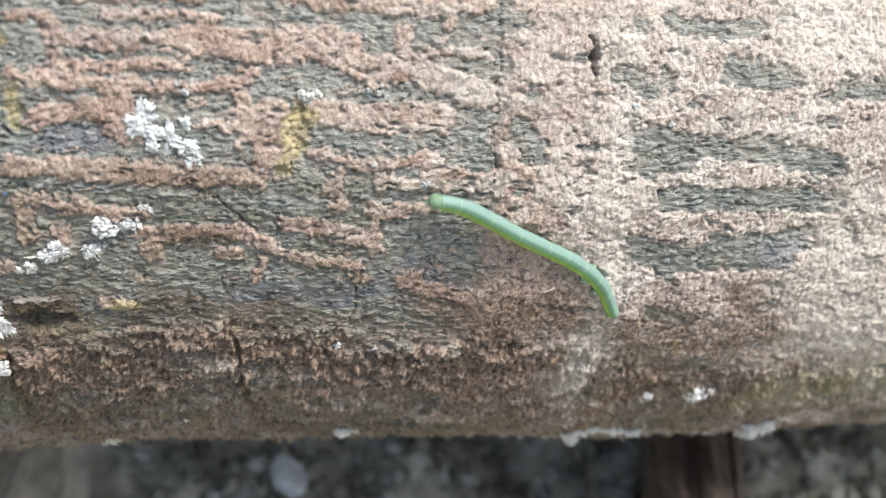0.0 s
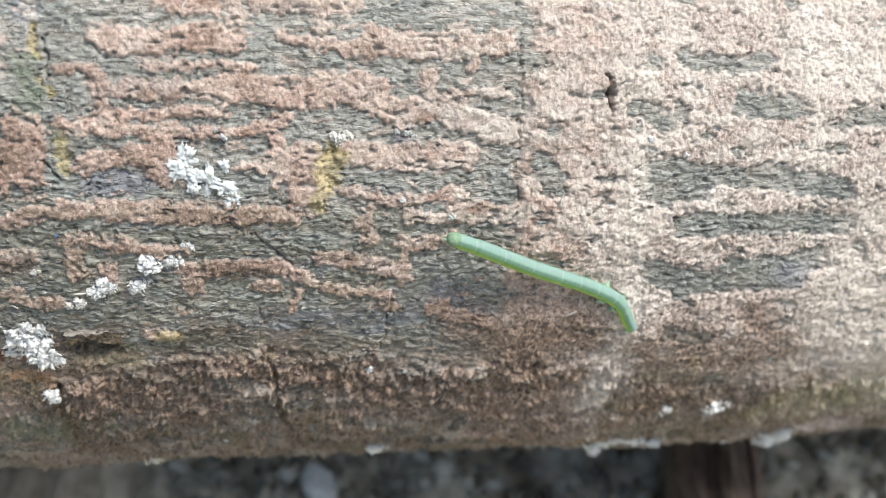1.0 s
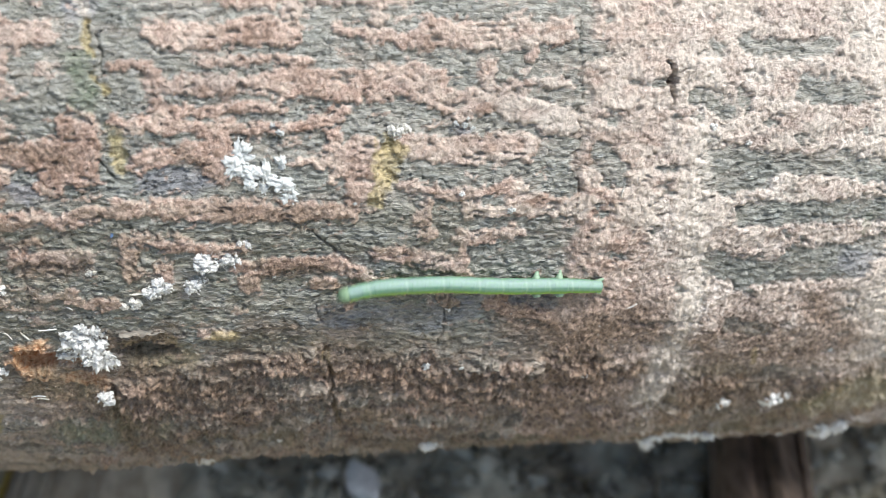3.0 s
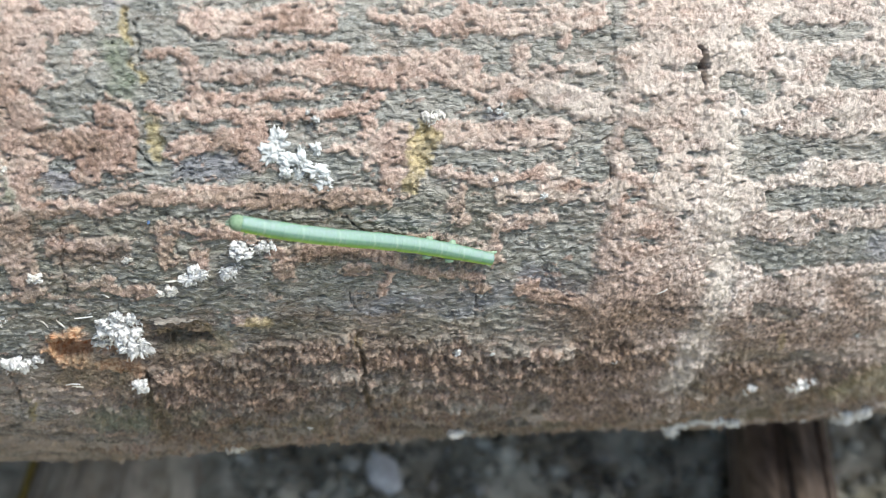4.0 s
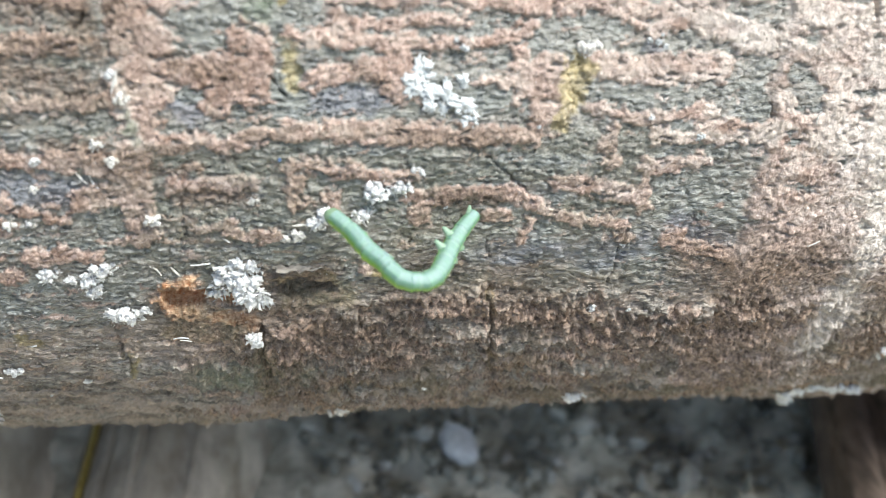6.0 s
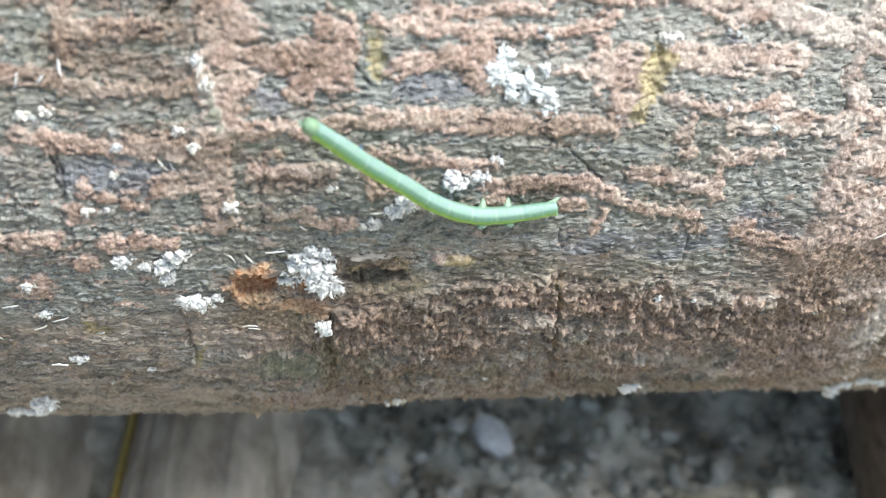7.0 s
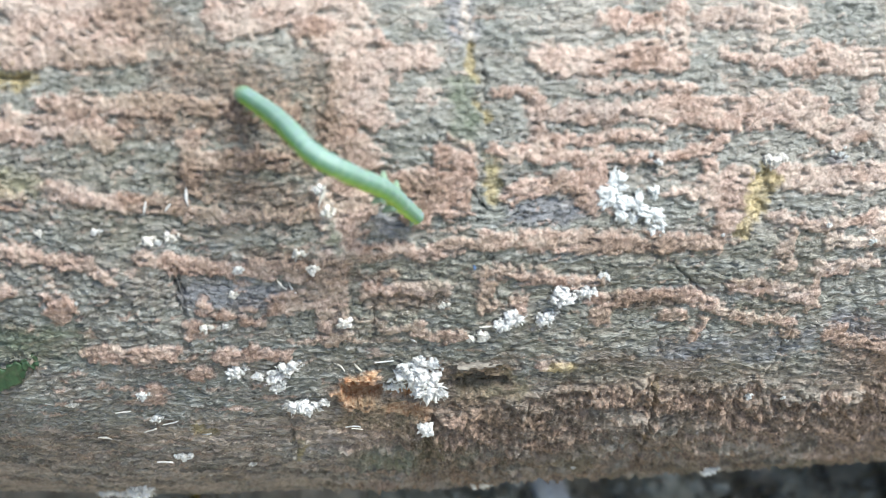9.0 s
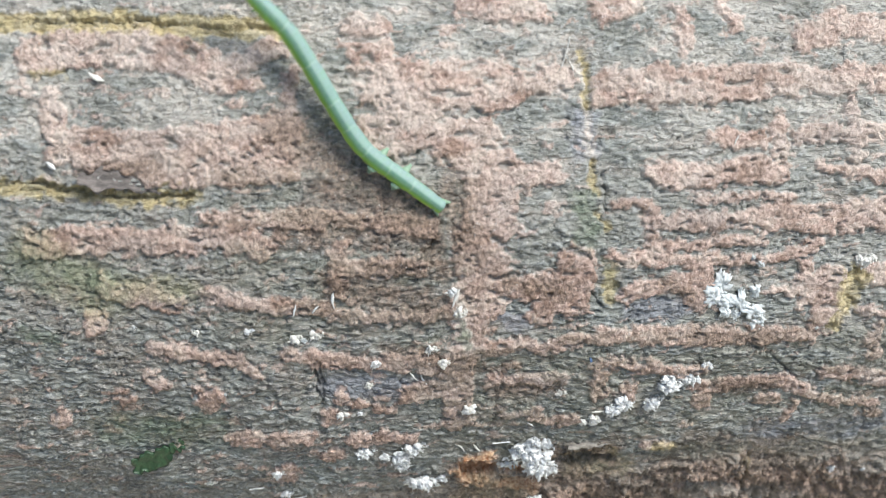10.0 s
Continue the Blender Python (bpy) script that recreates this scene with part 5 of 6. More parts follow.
def cone_mesh(name, root, tip, r0, r1, material, hook=0.0):
    n, q, verts, faces = 6, 10, [], []
    root, tip = Vector(root), Vector(tip)
    d = (tip - root).normalized()
    side = d.orthogonal().normalized()
    up = d.cross(side)
    for i in range(n):
        f = i / (n - 1)
        c = root.lerp(tip, f) + Vector((hook * f * f, 0, 0))
        w = r0 + (r1 - r0) * f ** 0.8
        for k in range(q):
            a = 2 * math.pi * k / q
            verts.append((c + (side * math.cos(a) + up * math.sin(a)) * w) * 0.001)
    for i in range(n - 1):
        for k in range(q):
            a, b_ = i * q + k, i * q + (k + 1) % q
            faces.append((a, b_, b_ + q, a + q))
    faces += [tuple(range(q))[::-1], tuple((n - 1) * q + k for k in range(q))]
    me = mesh_from(name, verts, faces, material)
    at = me.color_attributes.new("skin", "FLOAT_COLOR", "POINT")
    at.data.foreach_set("color", np.tile(np.array([0.45, 0.55, 0.2, 1], dtype=np.float32), len(me.vertices)))
    return me


def head_mesh():
    bm = bmesh.new()
    bmesh.ops.create_icosphere(bm, subdivisions=4, radius=1.0)
    for v in bm.verts:
        p = v.co.copy()
        cleft = 1 - 0.10 * math.exp(-(p.y / 0.18) ** 2) * max(0.0, -p.x)
        v.co = Vector((p.x * 0.78 * cleft + 0.12, p.y * 0.70, p.z * 0.68 * (1 - 0.12 * max(0, -p.x)))) * 0.001
    me = bpy.data.meshes.new("head")
    bm.to_mesh(me)
    bm.free()
    me.materials.append(HEAD)
    me.polygons.foreach_set("use_smooth", np.full(len(me.polygons), True))
    return me


def build_caterpillar():
    body = tagged(new("caterpillar"), "slender green looper caterpillar crawling over the bark", "caterpillar")
    rings = []
    for k in range(PIECES):
        f0, f1 = k / PIECES, (k + 1) / PIECES
        thick = [0.755 * (0.84 + 0.16 * math.sin(math.pi * min(1, f / 0.25) / 2)) * (1 - 0.24 * max(0, (f - 0.80) / 0.20) ** 1.5) for f in (f0, f1)]
        if k == 0:
            ob = part("head", head_mesh(), body, "greyish green rounded head")
            for y in (-1, 1):
                part("mandible", cone_mesh("mandible", (-0.55, 0.18 * y, -0.25), (-0.80, 0.10 * y, -0.45), 0.14, 0.05, LEG), ob)
        else:
            ob = part("body_ring", ring_mesh("body_ring", *thick, k in (2, 5, 8, 11, 13, 15, 17, 19)), body)
            if k in (1, 2, 3):
                for y in (-1, 1):
                    part("leg", cone_mesh("leg", (0, 0.35 * y, -0.50), (-0.25, 0.50 * y, -0.98), 0.16, 0.05, LEG), ob, "short pale green jointed leg")
            if k in (16, 18):
                for y in (-1, 1):
                    root, tip = ((0.0, 0.40, 0.12), (0.16, 1.42, 0.40)) if y > 0 else ((0.0, -0.5, -0.3), (0.10, -0.55, -1.25))
                    part("proleg", cone_mesh("proleg", root, tip, 0.55, 0.12, LEG), ob, "pale green fleshy proleg")
            if k == PIECES - 1:
                for y in (-1, 1):
                    root, tip = ((0.2, 0.25, 0.1), (1.10, 0.78, 0.2)) if y > 0 else ((0.2, -0.25, -0.1), (0.9, -0.4, -0.7))
                    part("clasper", cone_mesh("clasper", root, tip, 0.40, 0.10, LEG), ob, "pale fleshy clasper at the tail")
        rings.append(ob)
    return body, rings


caterpillar, body_rings = build_caterpillar()
SPINES = []


def crawl(t, *points):
    """The body's line at t, head first: along the log, round it, and height over the bark, in millimetres."""
    SPINES.append((t, points))


def smooth_line(points, n):
    p = np.array([on_log(*q) for q in points])
    d = np.r_[0, np.cumsum(np.linalg.norm(np.diff(p, axis=0), axis=1))]
    m = np.gradient(p, d, axis=0)
    fine = []
    for v in np.linspace(0, d[-1], 240):
        i = min(max(int(np.searchsorted(d, v)) - 1, 0), len(d) - 2)
        h = d[i + 1] - d[i]
        x = (v - d[i]) / h
        fine.append((2 * x ** 3 - 3 * x * x + 1) * p[i] + (x ** 3 - 2 * x * x + x) * h * m[i] + (3 * x * x - 2 * x ** 3) * p[i + 1] + (x ** 3 - x * x) * h * m[i + 1])
    fine = np.array(fine)
    d = np.r_[0, np.cumsum(np.linalg.norm(np.diff(fine, axis=0), axis=1))]
    u = np.linspace(0, d[-1], n)
    return np.stack([np.interp(u, d, fine[:, k]) for k in range(3)], -1)


def motions():
    crawl(0.00, (-9.9, 8.0, 2.3), (-6.9, 7.4, 1.9), (-4.1, 6.1, 1.6), (-1.1, 4.5, 1.3), (1.9, 3.1, 1.1), (5.1, 1.5, 0.9), (8.0, -0.8, 0.8), (10.3, -4.4, 0.8))
    crawl(0.10, (-4.2, 14.8, 2.3), (-2.5, 12.5, 1.9), (-0.7, 10.0, 1.6), (1.2, 7.5, 1.3), (3.2, 4.7, 1.1), (5.4, 1.9, 0.9), (7.7, -1.1, 0.8), (10.3, -4.4, 0.8))
    crawl(0.20, (6.3, 17.1, 7.0), (6.4, 14.7, 5.4), (6.4, 12.1, 4.0), (6.5, 9.2, 2.8), (6.7, 6.1, 1.9), (7.1, 2.7, 1.3), (8.1, -0.9, 0.9), (10.4, -4.3, 0.8))
    crawl(0.30, (0.2, 16.3, 5.3), (1.3, 13.9, 4.1), (2.4, 11.2, 3.1), (3.5, 8.4, 2.3), (4.8, 5.4, 1.6), (6.1, 2.1, 1.2), (8.0, -1.1, 0.9), (10.4, -4.3, 0.8))
    crawl(0.40, (-7.9, 11.4, 0.8), (-5.3, 9.9, 0.8), (-2.7, 8.3, 0.8), (-0.0, 6.5, 0.8), (2.7, 4.4, 0.8), (5.4, 2.1, 0.8), (8.0, -0.7, 0.8), (10.4, -4.2, 0.8))
    crawl(0.50, (-8.5, 11.7, 0.8), (-5.9, 10.1, 0.8), (-3.2, 8.4, 0.8), (-0.6, 6.4, 0.8), (2.1, 4.3, 0.8), (4.9, 1.9, 0.8), (7.7, -0.9, 0.8), (10.4, -4.2, 0.8))
    crawl(0.60, (-7.7, 11.9, 0.8), (-5.1, 10.5, 0.8), (-2.4, 8.9, 0.8), (0.2, 7.0, 0.8), (2.8, 4.8, 0.8), (5.4, 2.4, 0.8), (8.1, -0.4, 0.8), (10.3, -4.1, 0.8))
    crawl(0.70, (-9.7, 4.6, 8.3), (-6.9, 4.3, 6.3), (-4.0, 3.9, 4.6), (-1.0, 3.5, 3.2), (2.1, 2.8, 2.2), (5.1, 1.5, 1.4), (7.9, -0.8, 1.0), (10.2, -3.9, 0.8))
    crawl(0.80, (-10.4, 8.9, 0.8), (-7.6, 7.7, 0.8), (-4.7, 6.4, 0.8), (-1.8, 5.0, 0.8), (1.2, 3.4, 0.8), (4.4, 1.8, 0.8), (7.4, -0.6, 0.8), (9.8, -4.3, 0.8))
    crawl(0.90, (-10.4, 8.4, 2.5), (-7.5, 7.2, 2.1), (-4.6, 6.0, 1.7), (-1.6, 4.7, 1.4), (1.5, 3.5, 1.1), (4.7, 2.2, 0.9), (7.6, -0.1, 0.8), (10.0, -3.6, 0.8))
    crawl(1.00, (-10.8, 8.1, 3.3), (-7.9, 6.9, 2.6), (-5.0, 5.6, 2.1), (-1.9, 4.2, 1.6), (1.2, 3.0, 1.3), (4.4, 1.7, 1.0), (7.5, -0.0, 0.9), (9.9, -3.5, 0.8))
    crawl(1.10, (-10.7, 8.6, 2.8), (-7.8, 7.4, 2.3), (-4.9, 6.2, 1.8), (-1.9, 4.7, 1.5), (1.1, 3.3, 1.2), (4.3, 1.8, 1.0), (7.3, -0.3, 0.8), (9.9, -3.6, 0.8))
    crawl(1.20, (-6.4, 13.9, 3.5), (-4.3, 11.8, 2.8), (-2.2, 9.6, 2.2), (0.1, 7.2, 1.7), (2.5, 4.9, 1.3), (5.1, 2.4, 1.0), (7.6, -0.4, 0.9), (9.9, -3.6, 0.8))
    crawl(1.30, (-5.9, 14.2, 3.0), (-4.0, 12.0, 2.5), (-2.0, 9.7, 1.9), (0.2, 7.3, 1.5), (2.5, 4.8, 1.2), (5.0, 2.3, 1.0), (7.6, -0.4, 0.8), (9.9, -3.7, 0.8))
    crawl(1.40, (-3.8, 9.2, 13.8), (-1.3, 7.7, 10.4), (1.1, 6.2, 7.4), (3.4, 4.5, 5.0), (5.5, 2.5, 3.2), (7.3, 0.3, 1.9), (8.8, -1.8, 1.1), (9.9, -3.8, 0.8))
    crawl(1.50, (-8.7, -1.9, 10.8), (-6.3, -1.7, 8.1), (-3.6, -1.5, 5.9), (-0.8, -1.1, 4.1), (1.9, -0.3, 2.6), (4.7, 0.5, 1.6), (7.8, -0.6, 1.0), (10.2, -4.2, 0.8))
    crawl(1.60, (-11.8, 1.8, 6.3), (-8.6, 1.3, 4.8), (-5.4, 1.0, 3.6), (-2.2, 0.9, 2.6), (1.1, 0.9, 1.8), (4.4, 0.7, 1.2), (7.4, -0.4, 0.9), (9.9, -3.9, 0.8))
    crawl(1.70, (-11.6, 3.5, 5.5), (-8.5, 2.8, 4.3), (-5.4, 2.2, 3.2), (-2.1, 1.7, 2.4), (1.1, 1.4, 1.7), (4.4, 1.0, 1.2), (7.4, -0.6, 0.9), (9.9, -4.0, 0.8))
    crawl(1.80, (-11.9, 3.8, 4.5), (-8.8, 3.1, 3.6), (-5.6, 2.3, 2.7), (-2.4, 1.6, 2.0), (0.9, 1.1, 1.5), (4.2, 0.5, 1.1), (7.4, -0.6, 0.9), (10.0, -4.1, 0.8))
    crawl(1.90, (-12.2, 3.7, 4.0), (-9.1, 3.0, 3.2), (-5.9, 2.3, 2.5), (-2.6, 1.5, 1.9), (0.7, 1.0, 1.4), (4.1, 0.4, 1.1), (7.3, -0.8, 0.9), (10.0, -4.1, 0.8))
    crawl(2.00, (-12.0, 3.4, 4.0), (-8.9, 2.5, 3.2), (-5.7, 1.7, 2.5), (-2.4, 1.1, 1.9), (0.9, 0.8, 1.4), (4.2, 0.6, 1.1), (7.4, -0.7, 0.9), (10.0, -4.2, 0.8))
    crawl(2.10, (-11.5, 2.1, 0.8), (-9.7, 2.9, 2.3), (-8.0, 3.5, 4.2), (-6.6, 3.0, 5.8), (-4.8, 3.0, 6.7), (-2.8, 3.3, 6.7), (-0.7, 3.7, 5.8), (1.9, 3.2, 4.2), (4.8, 1.6, 2.3), (7.8, -0.4, 0.8))
    crawl(2.20, (-11.6, 1.1, 0.8), (-9.9, 2.4, 2.8), (-8.9, 3.8, 5.4), (-10.7, 3.7, 7.6), (-10.7, 3.1, 8.9), (-9.3, 3.0, 8.9), (-7.6, 3.4, 7.6), (-6.2, 3.9, 5.4), (-3.5, 2.3, 2.8), (-0.8, 0.8, 0.8))
    crawl(2.30, (-11.6, 1.4, 0.8), (-9.9, 2.5, 2.8), (-9.9, 3.2, 5.3), (-11.6, 3.0, 7.4), (-10.3, 2.4, 8.6), (-9.0, 3.4, 8.6), (-8.0, 4.4, 7.4), (-6.3, 4.1, 5.3), (-3.5, 2.4, 2.8), (-0.8, 0.8, 0.8))
    crawl(2.40, (-20.7, -4.1, 0.8), (-18.7, -1.9, 2.0), (-16.7, -0.8, 3.5), (-14.6, -0.2, 4.7), (-12.4, 0.5, 5.5), (-10.5, 1.5, 5.5), (-8.6, 2.4, 4.7), (-6.4, 2.7, 3.5), (-3.6, 1.7, 2.0), (-0.8, 0.8, 0.8))
    crawl(2.50, (-23.9, 7.5, 5.3), (-20.9, 6.4, 4.1), (-17.8, 5.0, 3.1), (-14.6, 3.5, 2.3), (-11.2, 2.4, 1.6), (-7.8, 1.7, 1.2), (-4.3, 1.2, 0.9), (-0.8, 0.8, 0.8))
    crawl(2.60, (-21.3, 12.1, 3.8), (-19.0, 9.8, 3.0), (-16.5, 7.5, 2.3), (-13.9, 5.1, 1.8), (-10.9, 3.0, 1.4), (-7.6, 1.5, 1.0), (-4.2, 1.1, 0.9), (-0.8, 0.8, 0.8))
    crawl(2.70, (-21.7, 14.3, 2.3), (-19.7, 12.0, 2.2), (-17.5, 9.5, 1.9), (-15.2, 6.8, 1.5), (-12.6, 4.2, 1.2), (-9.3, 2.5, 1.0), (-5.8, 1.8, 0.9), (-2.3, 1.8, 0.8))
    crawl(2.80, (-19.8, 13.7, 4.3), (-17.5, 11.5, 3.4), (-15.3, 9.1, 2.6), (-12.9, 6.5, 1.9), (-10.4, 3.9, 1.4), (-7.4, 1.8, 1.1), (-4.0, 1.0, 0.9), (-0.7, 0.8, 0.8))
    crawl(2.90, (-14.6, -13.9, 2.3), (-14.0, -9.5, 1.9), (-13.0, -5.9, 1.6), (-11.5, -2.8, 1.3), (-9.6, -0.4, 1.1), (-7.0, 1.0, 0.9), (-3.8, 1.1, 0.8), (-0.6, 0.8, 0.8))
    crawl(3.00, (-25.3, 1.1, 1.8), (-22.0, 1.7, 1.5), (-18.6, 1.8, 1.3), (-15.1, 1.7, 1.1), (-11.5, 1.4, 1.0), (-7.9, 1.2, 0.9), (-4.3, 1.1, 0.8), (-0.6, 0.9, 0.8))
    crawl(3.10, (-24.4, 5.6, 6.3), (-21.2, 4.7, 4.8), (-17.9, 3.8, 3.6), (-14.5, 3.0, 2.6), (-11.1, 2.2, 1.8), (-7.7, 1.7, 1.2), (-4.2, 1.2, 0.9), (-0.7, 0.8, 0.8))
    crawl(3.20, (-24.8, 6.4, 4.0), (-21.6, 5.2, 3.2), (-18.3, 4.1, 2.5), (-14.9, 3.1, 1.9), (-11.5, 2.4, 1.4), (-8.0, 1.8, 1.1), (-4.5, 1.3, 0.9), (-0.9, 0.8, 0.8))
    crawl(3.50, (-26.0, 5.0, 0.8), (-22.5, 4.4, 0.8), (-19.0, 3.9, 0.8), (-15.5, 3.3, 0.8), (-12.1, 2.7, 0.8), (-8.6, 2.1, 0.8), (-5.1, 1.6, 0.8), (-1.6, 1.0, 0.8))
    crawl(3.75, (-26.4, 5.5, 0.8), (-24.7, 4.6, 3.4), (-23.0, 3.9, 7.1), (-21.3, 3.2, 9.5), (-19.5, 2.8, 9.5), (-17.8, 2.7, 7.1), (-16.1, 2.6, 3.4), (-14.4, 2.7, 0.8))
    crawl(4.00, (-38.0, 9.0, 5.8), (-34.6, 8.1, 5.2), (-31.3, 7.2, 4.3), (-27.9, 6.3, 3.2), (-24.5, 5.4, 2.1), (-21.1, 4.5, 1.3), (-17.8, 3.6, 0.9), (-14.4, 2.7, 0.8))
    crawl(4.30, (-34.6, 14.0, 7.5), (-32.1, 12.2, 5.8), (-29.6, 10.1, 4.2), (-27.0, 7.8, 3.0), (-24.2, 5.6, 2.0), (-21.1, 4.0, 1.4), (-17.8, 3.2, 0.9), (-14.5, 2.5, 0.8))
    crawl(4.40, (-32.9, 12.5, 12.6), (-30.5, 11.0, 9.4), (-28.0, 9.2, 6.8), (-25.5, 7.3, 4.6), (-22.8, 5.5, 3.0), (-20.0, 4.1, 1.8), (-17.2, 3.1, 1.0), (-14.5, 2.5, 0.8))
    crawl(4.50, (-29.4, -9.8, 3.5), (-28.6, -5.8, 3.2), (-27.5, -2.4, 2.7), (-25.9, 0.3, 2.1), (-23.7, 2.4, 1.5), (-20.8, 3.5, 1.1), (-17.5, 3.1, 0.9), (-14.2, 2.5, 0.8))
    crawl(4.60, (-38.0, 7.1, 8.1), (-34.9, 6.4, 6.1), (-31.6, 5.6, 4.5), (-28.3, 4.9, 3.2), (-24.9, 4.5, 2.1), (-21.4, 4.0, 1.4), (-18.0, 3.4, 0.9), (-14.5, 2.5, 0.8))
    crawl(4.70, (-38.5, 7.1, 8.8), (-35.6, 7.2, 7.9), (-32.6, 6.9, 6.4), (-29.4, 6.1, 4.6), (-26.0, 5.1, 2.9), (-22.5, 4.1, 1.5), (-19.0, 3.3, 0.9), (-15.6, 2.9, 0.8))
    crawl(4.80, (-37.2, 3.0, 10.1), (-34.3, 2.9, 7.6), (-31.3, 3.1, 5.5), (-28.2, 3.3, 3.8), (-24.9, 3.7, 2.5), (-21.5, 3.7, 1.6), (-18.0, 3.2, 1.0), (-14.4, 2.5, 0.8))
    crawl(4.90, (-37.9, 3.4, 9.1), (-34.8, 3.1, 6.9), (-31.6, 3.0, 5.0), (-28.3, 3.0, 3.5), (-24.9, 3.0, 2.3), (-21.5, 3.4, 1.5), (-18.0, 3.1, 1.0), (-14.4, 2.5, 0.8))
    crawl(5.00, (-29.5, -9.5, 8.3), (-28.8, -7.0, 6.3), (-27.6, -4.4, 4.6), (-25.9, -1.8, 3.2), (-23.9, 0.7, 2.2), (-21.5, 2.9, 1.4), (-18.1, 3.3, 1.0), (-14.4, 2.5, 0.8))
    crawl(5.10, (-34.3, -7.7, 0.8), (-31.8, -4.9, 0.8), (-29.3, -2.5, 0.8), (-26.6, -0.5, 0.8), (-23.9, 1.2, 0.8), (-21.0, 2.7, 0.8), (-17.8, 3.0, 0.8), (-14.4, 2.5, 0.8))
    crawl(5.20, (-35.8, -1.3, 6.8), (-33.2, -0.3, 6.1), (-30.4, 0.5, 5.0), (-27.7, 1.3, 3.6), (-24.8, 2.2, 2.3), (-21.8, 3.0, 1.3), (-18.6, 3.1, 0.9), (-15.3, 2.2, 0.8))
    crawl(5.30, (-37.4, 2.0, 9.3), (-34.3, 1.6, 7.0), (-31.0, 1.2, 5.1), (-27.7, 1.3, 3.6), (-24.5, 2.1, 2.4), (-21.4, 3.0, 1.5), (-17.9, 3.0, 1.0), (-14.4, 2.5, 0.8))
    crawl(5.40, (-38.4, 3.9, 7.3), (-35.0, 3.0, 5.6), (-31.7, 2.5, 4.1), (-28.2, 2.4, 2.9), (-24.9, 2.6, 2.0), (-21.5, 3.0, 1.3), (-18.0, 3.0, 0.9), (-14.4, 2.4, 0.8))
    crawl(5.50, (-38.4, 3.8, 7.0), (-35.1, 3.1, 5.4), (-31.7, 2.7, 4.0), (-28.3, 2.8, 2.8), (-24.9, 3.0, 1.9), (-21.5, 3.3, 1.3), (-18.0, 3.2, 0.9), (-14.4, 2.4, 0.8))
    crawl(5.60, (-37.6, 4.8, 8.3), (-34.4, 3.7, 6.3), (-31.0, 3.0, 4.6), (-27.7, 2.8, 3.2), (-24.5, 3.3, 2.2), (-21.3, 3.8, 1.4), (-17.8, 3.6, 1.0), (-14.4, 2.4, 0.8))
    crawl(5.70, (-38.1, 0.3, 0.8), (-36.2, 1.6, 2.8), (-34.8, 2.3, 5.3), (-35.8, 1.6, 7.4), (-34.2, 1.5, 8.6), (-32.7, 2.7, 8.6), (-31.6, 3.7, 7.4), (-29.5, 3.6, 5.3), (-26.8, 2.8, 2.8), (-24.0, 1.9, 0.8))
    crawl(5.95, (-38.5, 2.5, 0.8), (-37.0, 1.9, 3.6), (-35.6, 1.4, 7.5), (-34.1, 1.0, 10.1), (-32.6, 0.9, 10.1), (-31.1, 1.0, 7.5), (-29.7, 1.3, 3.6), (-28.2, 1.7, 0.8))
    crawl(6.20, (-51.0, 4.0, 5.8), (-47.7, 3.7, 5.2), (-44.5, 3.3, 4.3), (-41.2, 3.0, 3.2), (-38.0, 2.7, 2.1), (-34.7, 2.4, 1.3), (-31.5, 2.0, 0.9), (-28.2, 1.7, 0.8))
    crawl(6.50, (-48.0, 14.5, 6.8), (-45.2, 12.7, 6.1), (-42.3, 10.8, 5.0), (-39.5, 9.0, 3.6), (-36.7, 7.2, 2.3), (-33.9, 5.4, 1.3), (-31.0, 3.5, 0.9), (-28.2, 1.7, 0.8))
    crawl(6.80, (-49.1, 11.3, 4.3), (-46.8, 8.9, 3.4), (-44.3, 6.5, 2.6), (-41.5, 4.1, 1.9), (-38.5, 1.8, 1.4), (-35.1, 0.5, 1.1), (-31.6, 0.7, 0.9), (-28.3, 1.6, 0.8))
    crawl(6.90, (-50.5, 9.5, 4.3), (-47.6, 7.9, 3.4), (-44.7, 5.9, 2.6), (-41.7, 3.8, 1.9), (-38.5, 1.7, 1.4), (-35.0, 0.4, 1.1), (-31.6, 0.6, 0.9), (-28.3, 1.5, 0.8))
    crawl(7.00, (-50.1, 10.4, 5.8), (-47.4, 8.5, 4.5), (-44.6, 6.4, 3.4), (-41.6, 4.4, 2.4), (-38.5, 2.3, 1.7), (-35.0, 1.0, 1.2), (-31.6, 1.0, 0.9), (-28.3, 1.5, 0.8))
    crawl(7.10, (-50.5, 9.6, 4.0), (-47.7, 7.6, 3.2), (-44.9, 5.5, 2.5), (-41.8, 3.4, 1.9), (-38.5, 1.6, 1.4), (-35.0, 0.4, 1.1), (-31.6, 0.6, 0.9), (-28.3, 1.5, 0.8))
    crawl(7.20, (-50.6, 9.7, 4.0), (-47.9, 7.7, 3.2), (-45.0, 5.7, 2.5), (-41.9, 3.7, 1.9), (-38.6, 1.8, 1.4), (-35.1, 0.5, 1.1), (-31.6, 0.7, 0.9), (-28.3, 1.5, 0.8))
    crawl(7.30, (-50.8, 9.4, 4.0), (-48.0, 7.4, 3.2), (-45.1, 5.4, 2.5), (-42.0, 3.5, 1.9), (-38.6, 1.7, 1.4), (-35.1, 0.6, 1.1), (-31.6, 0.8, 0.9), (-28.3, 1.5, 0.8))
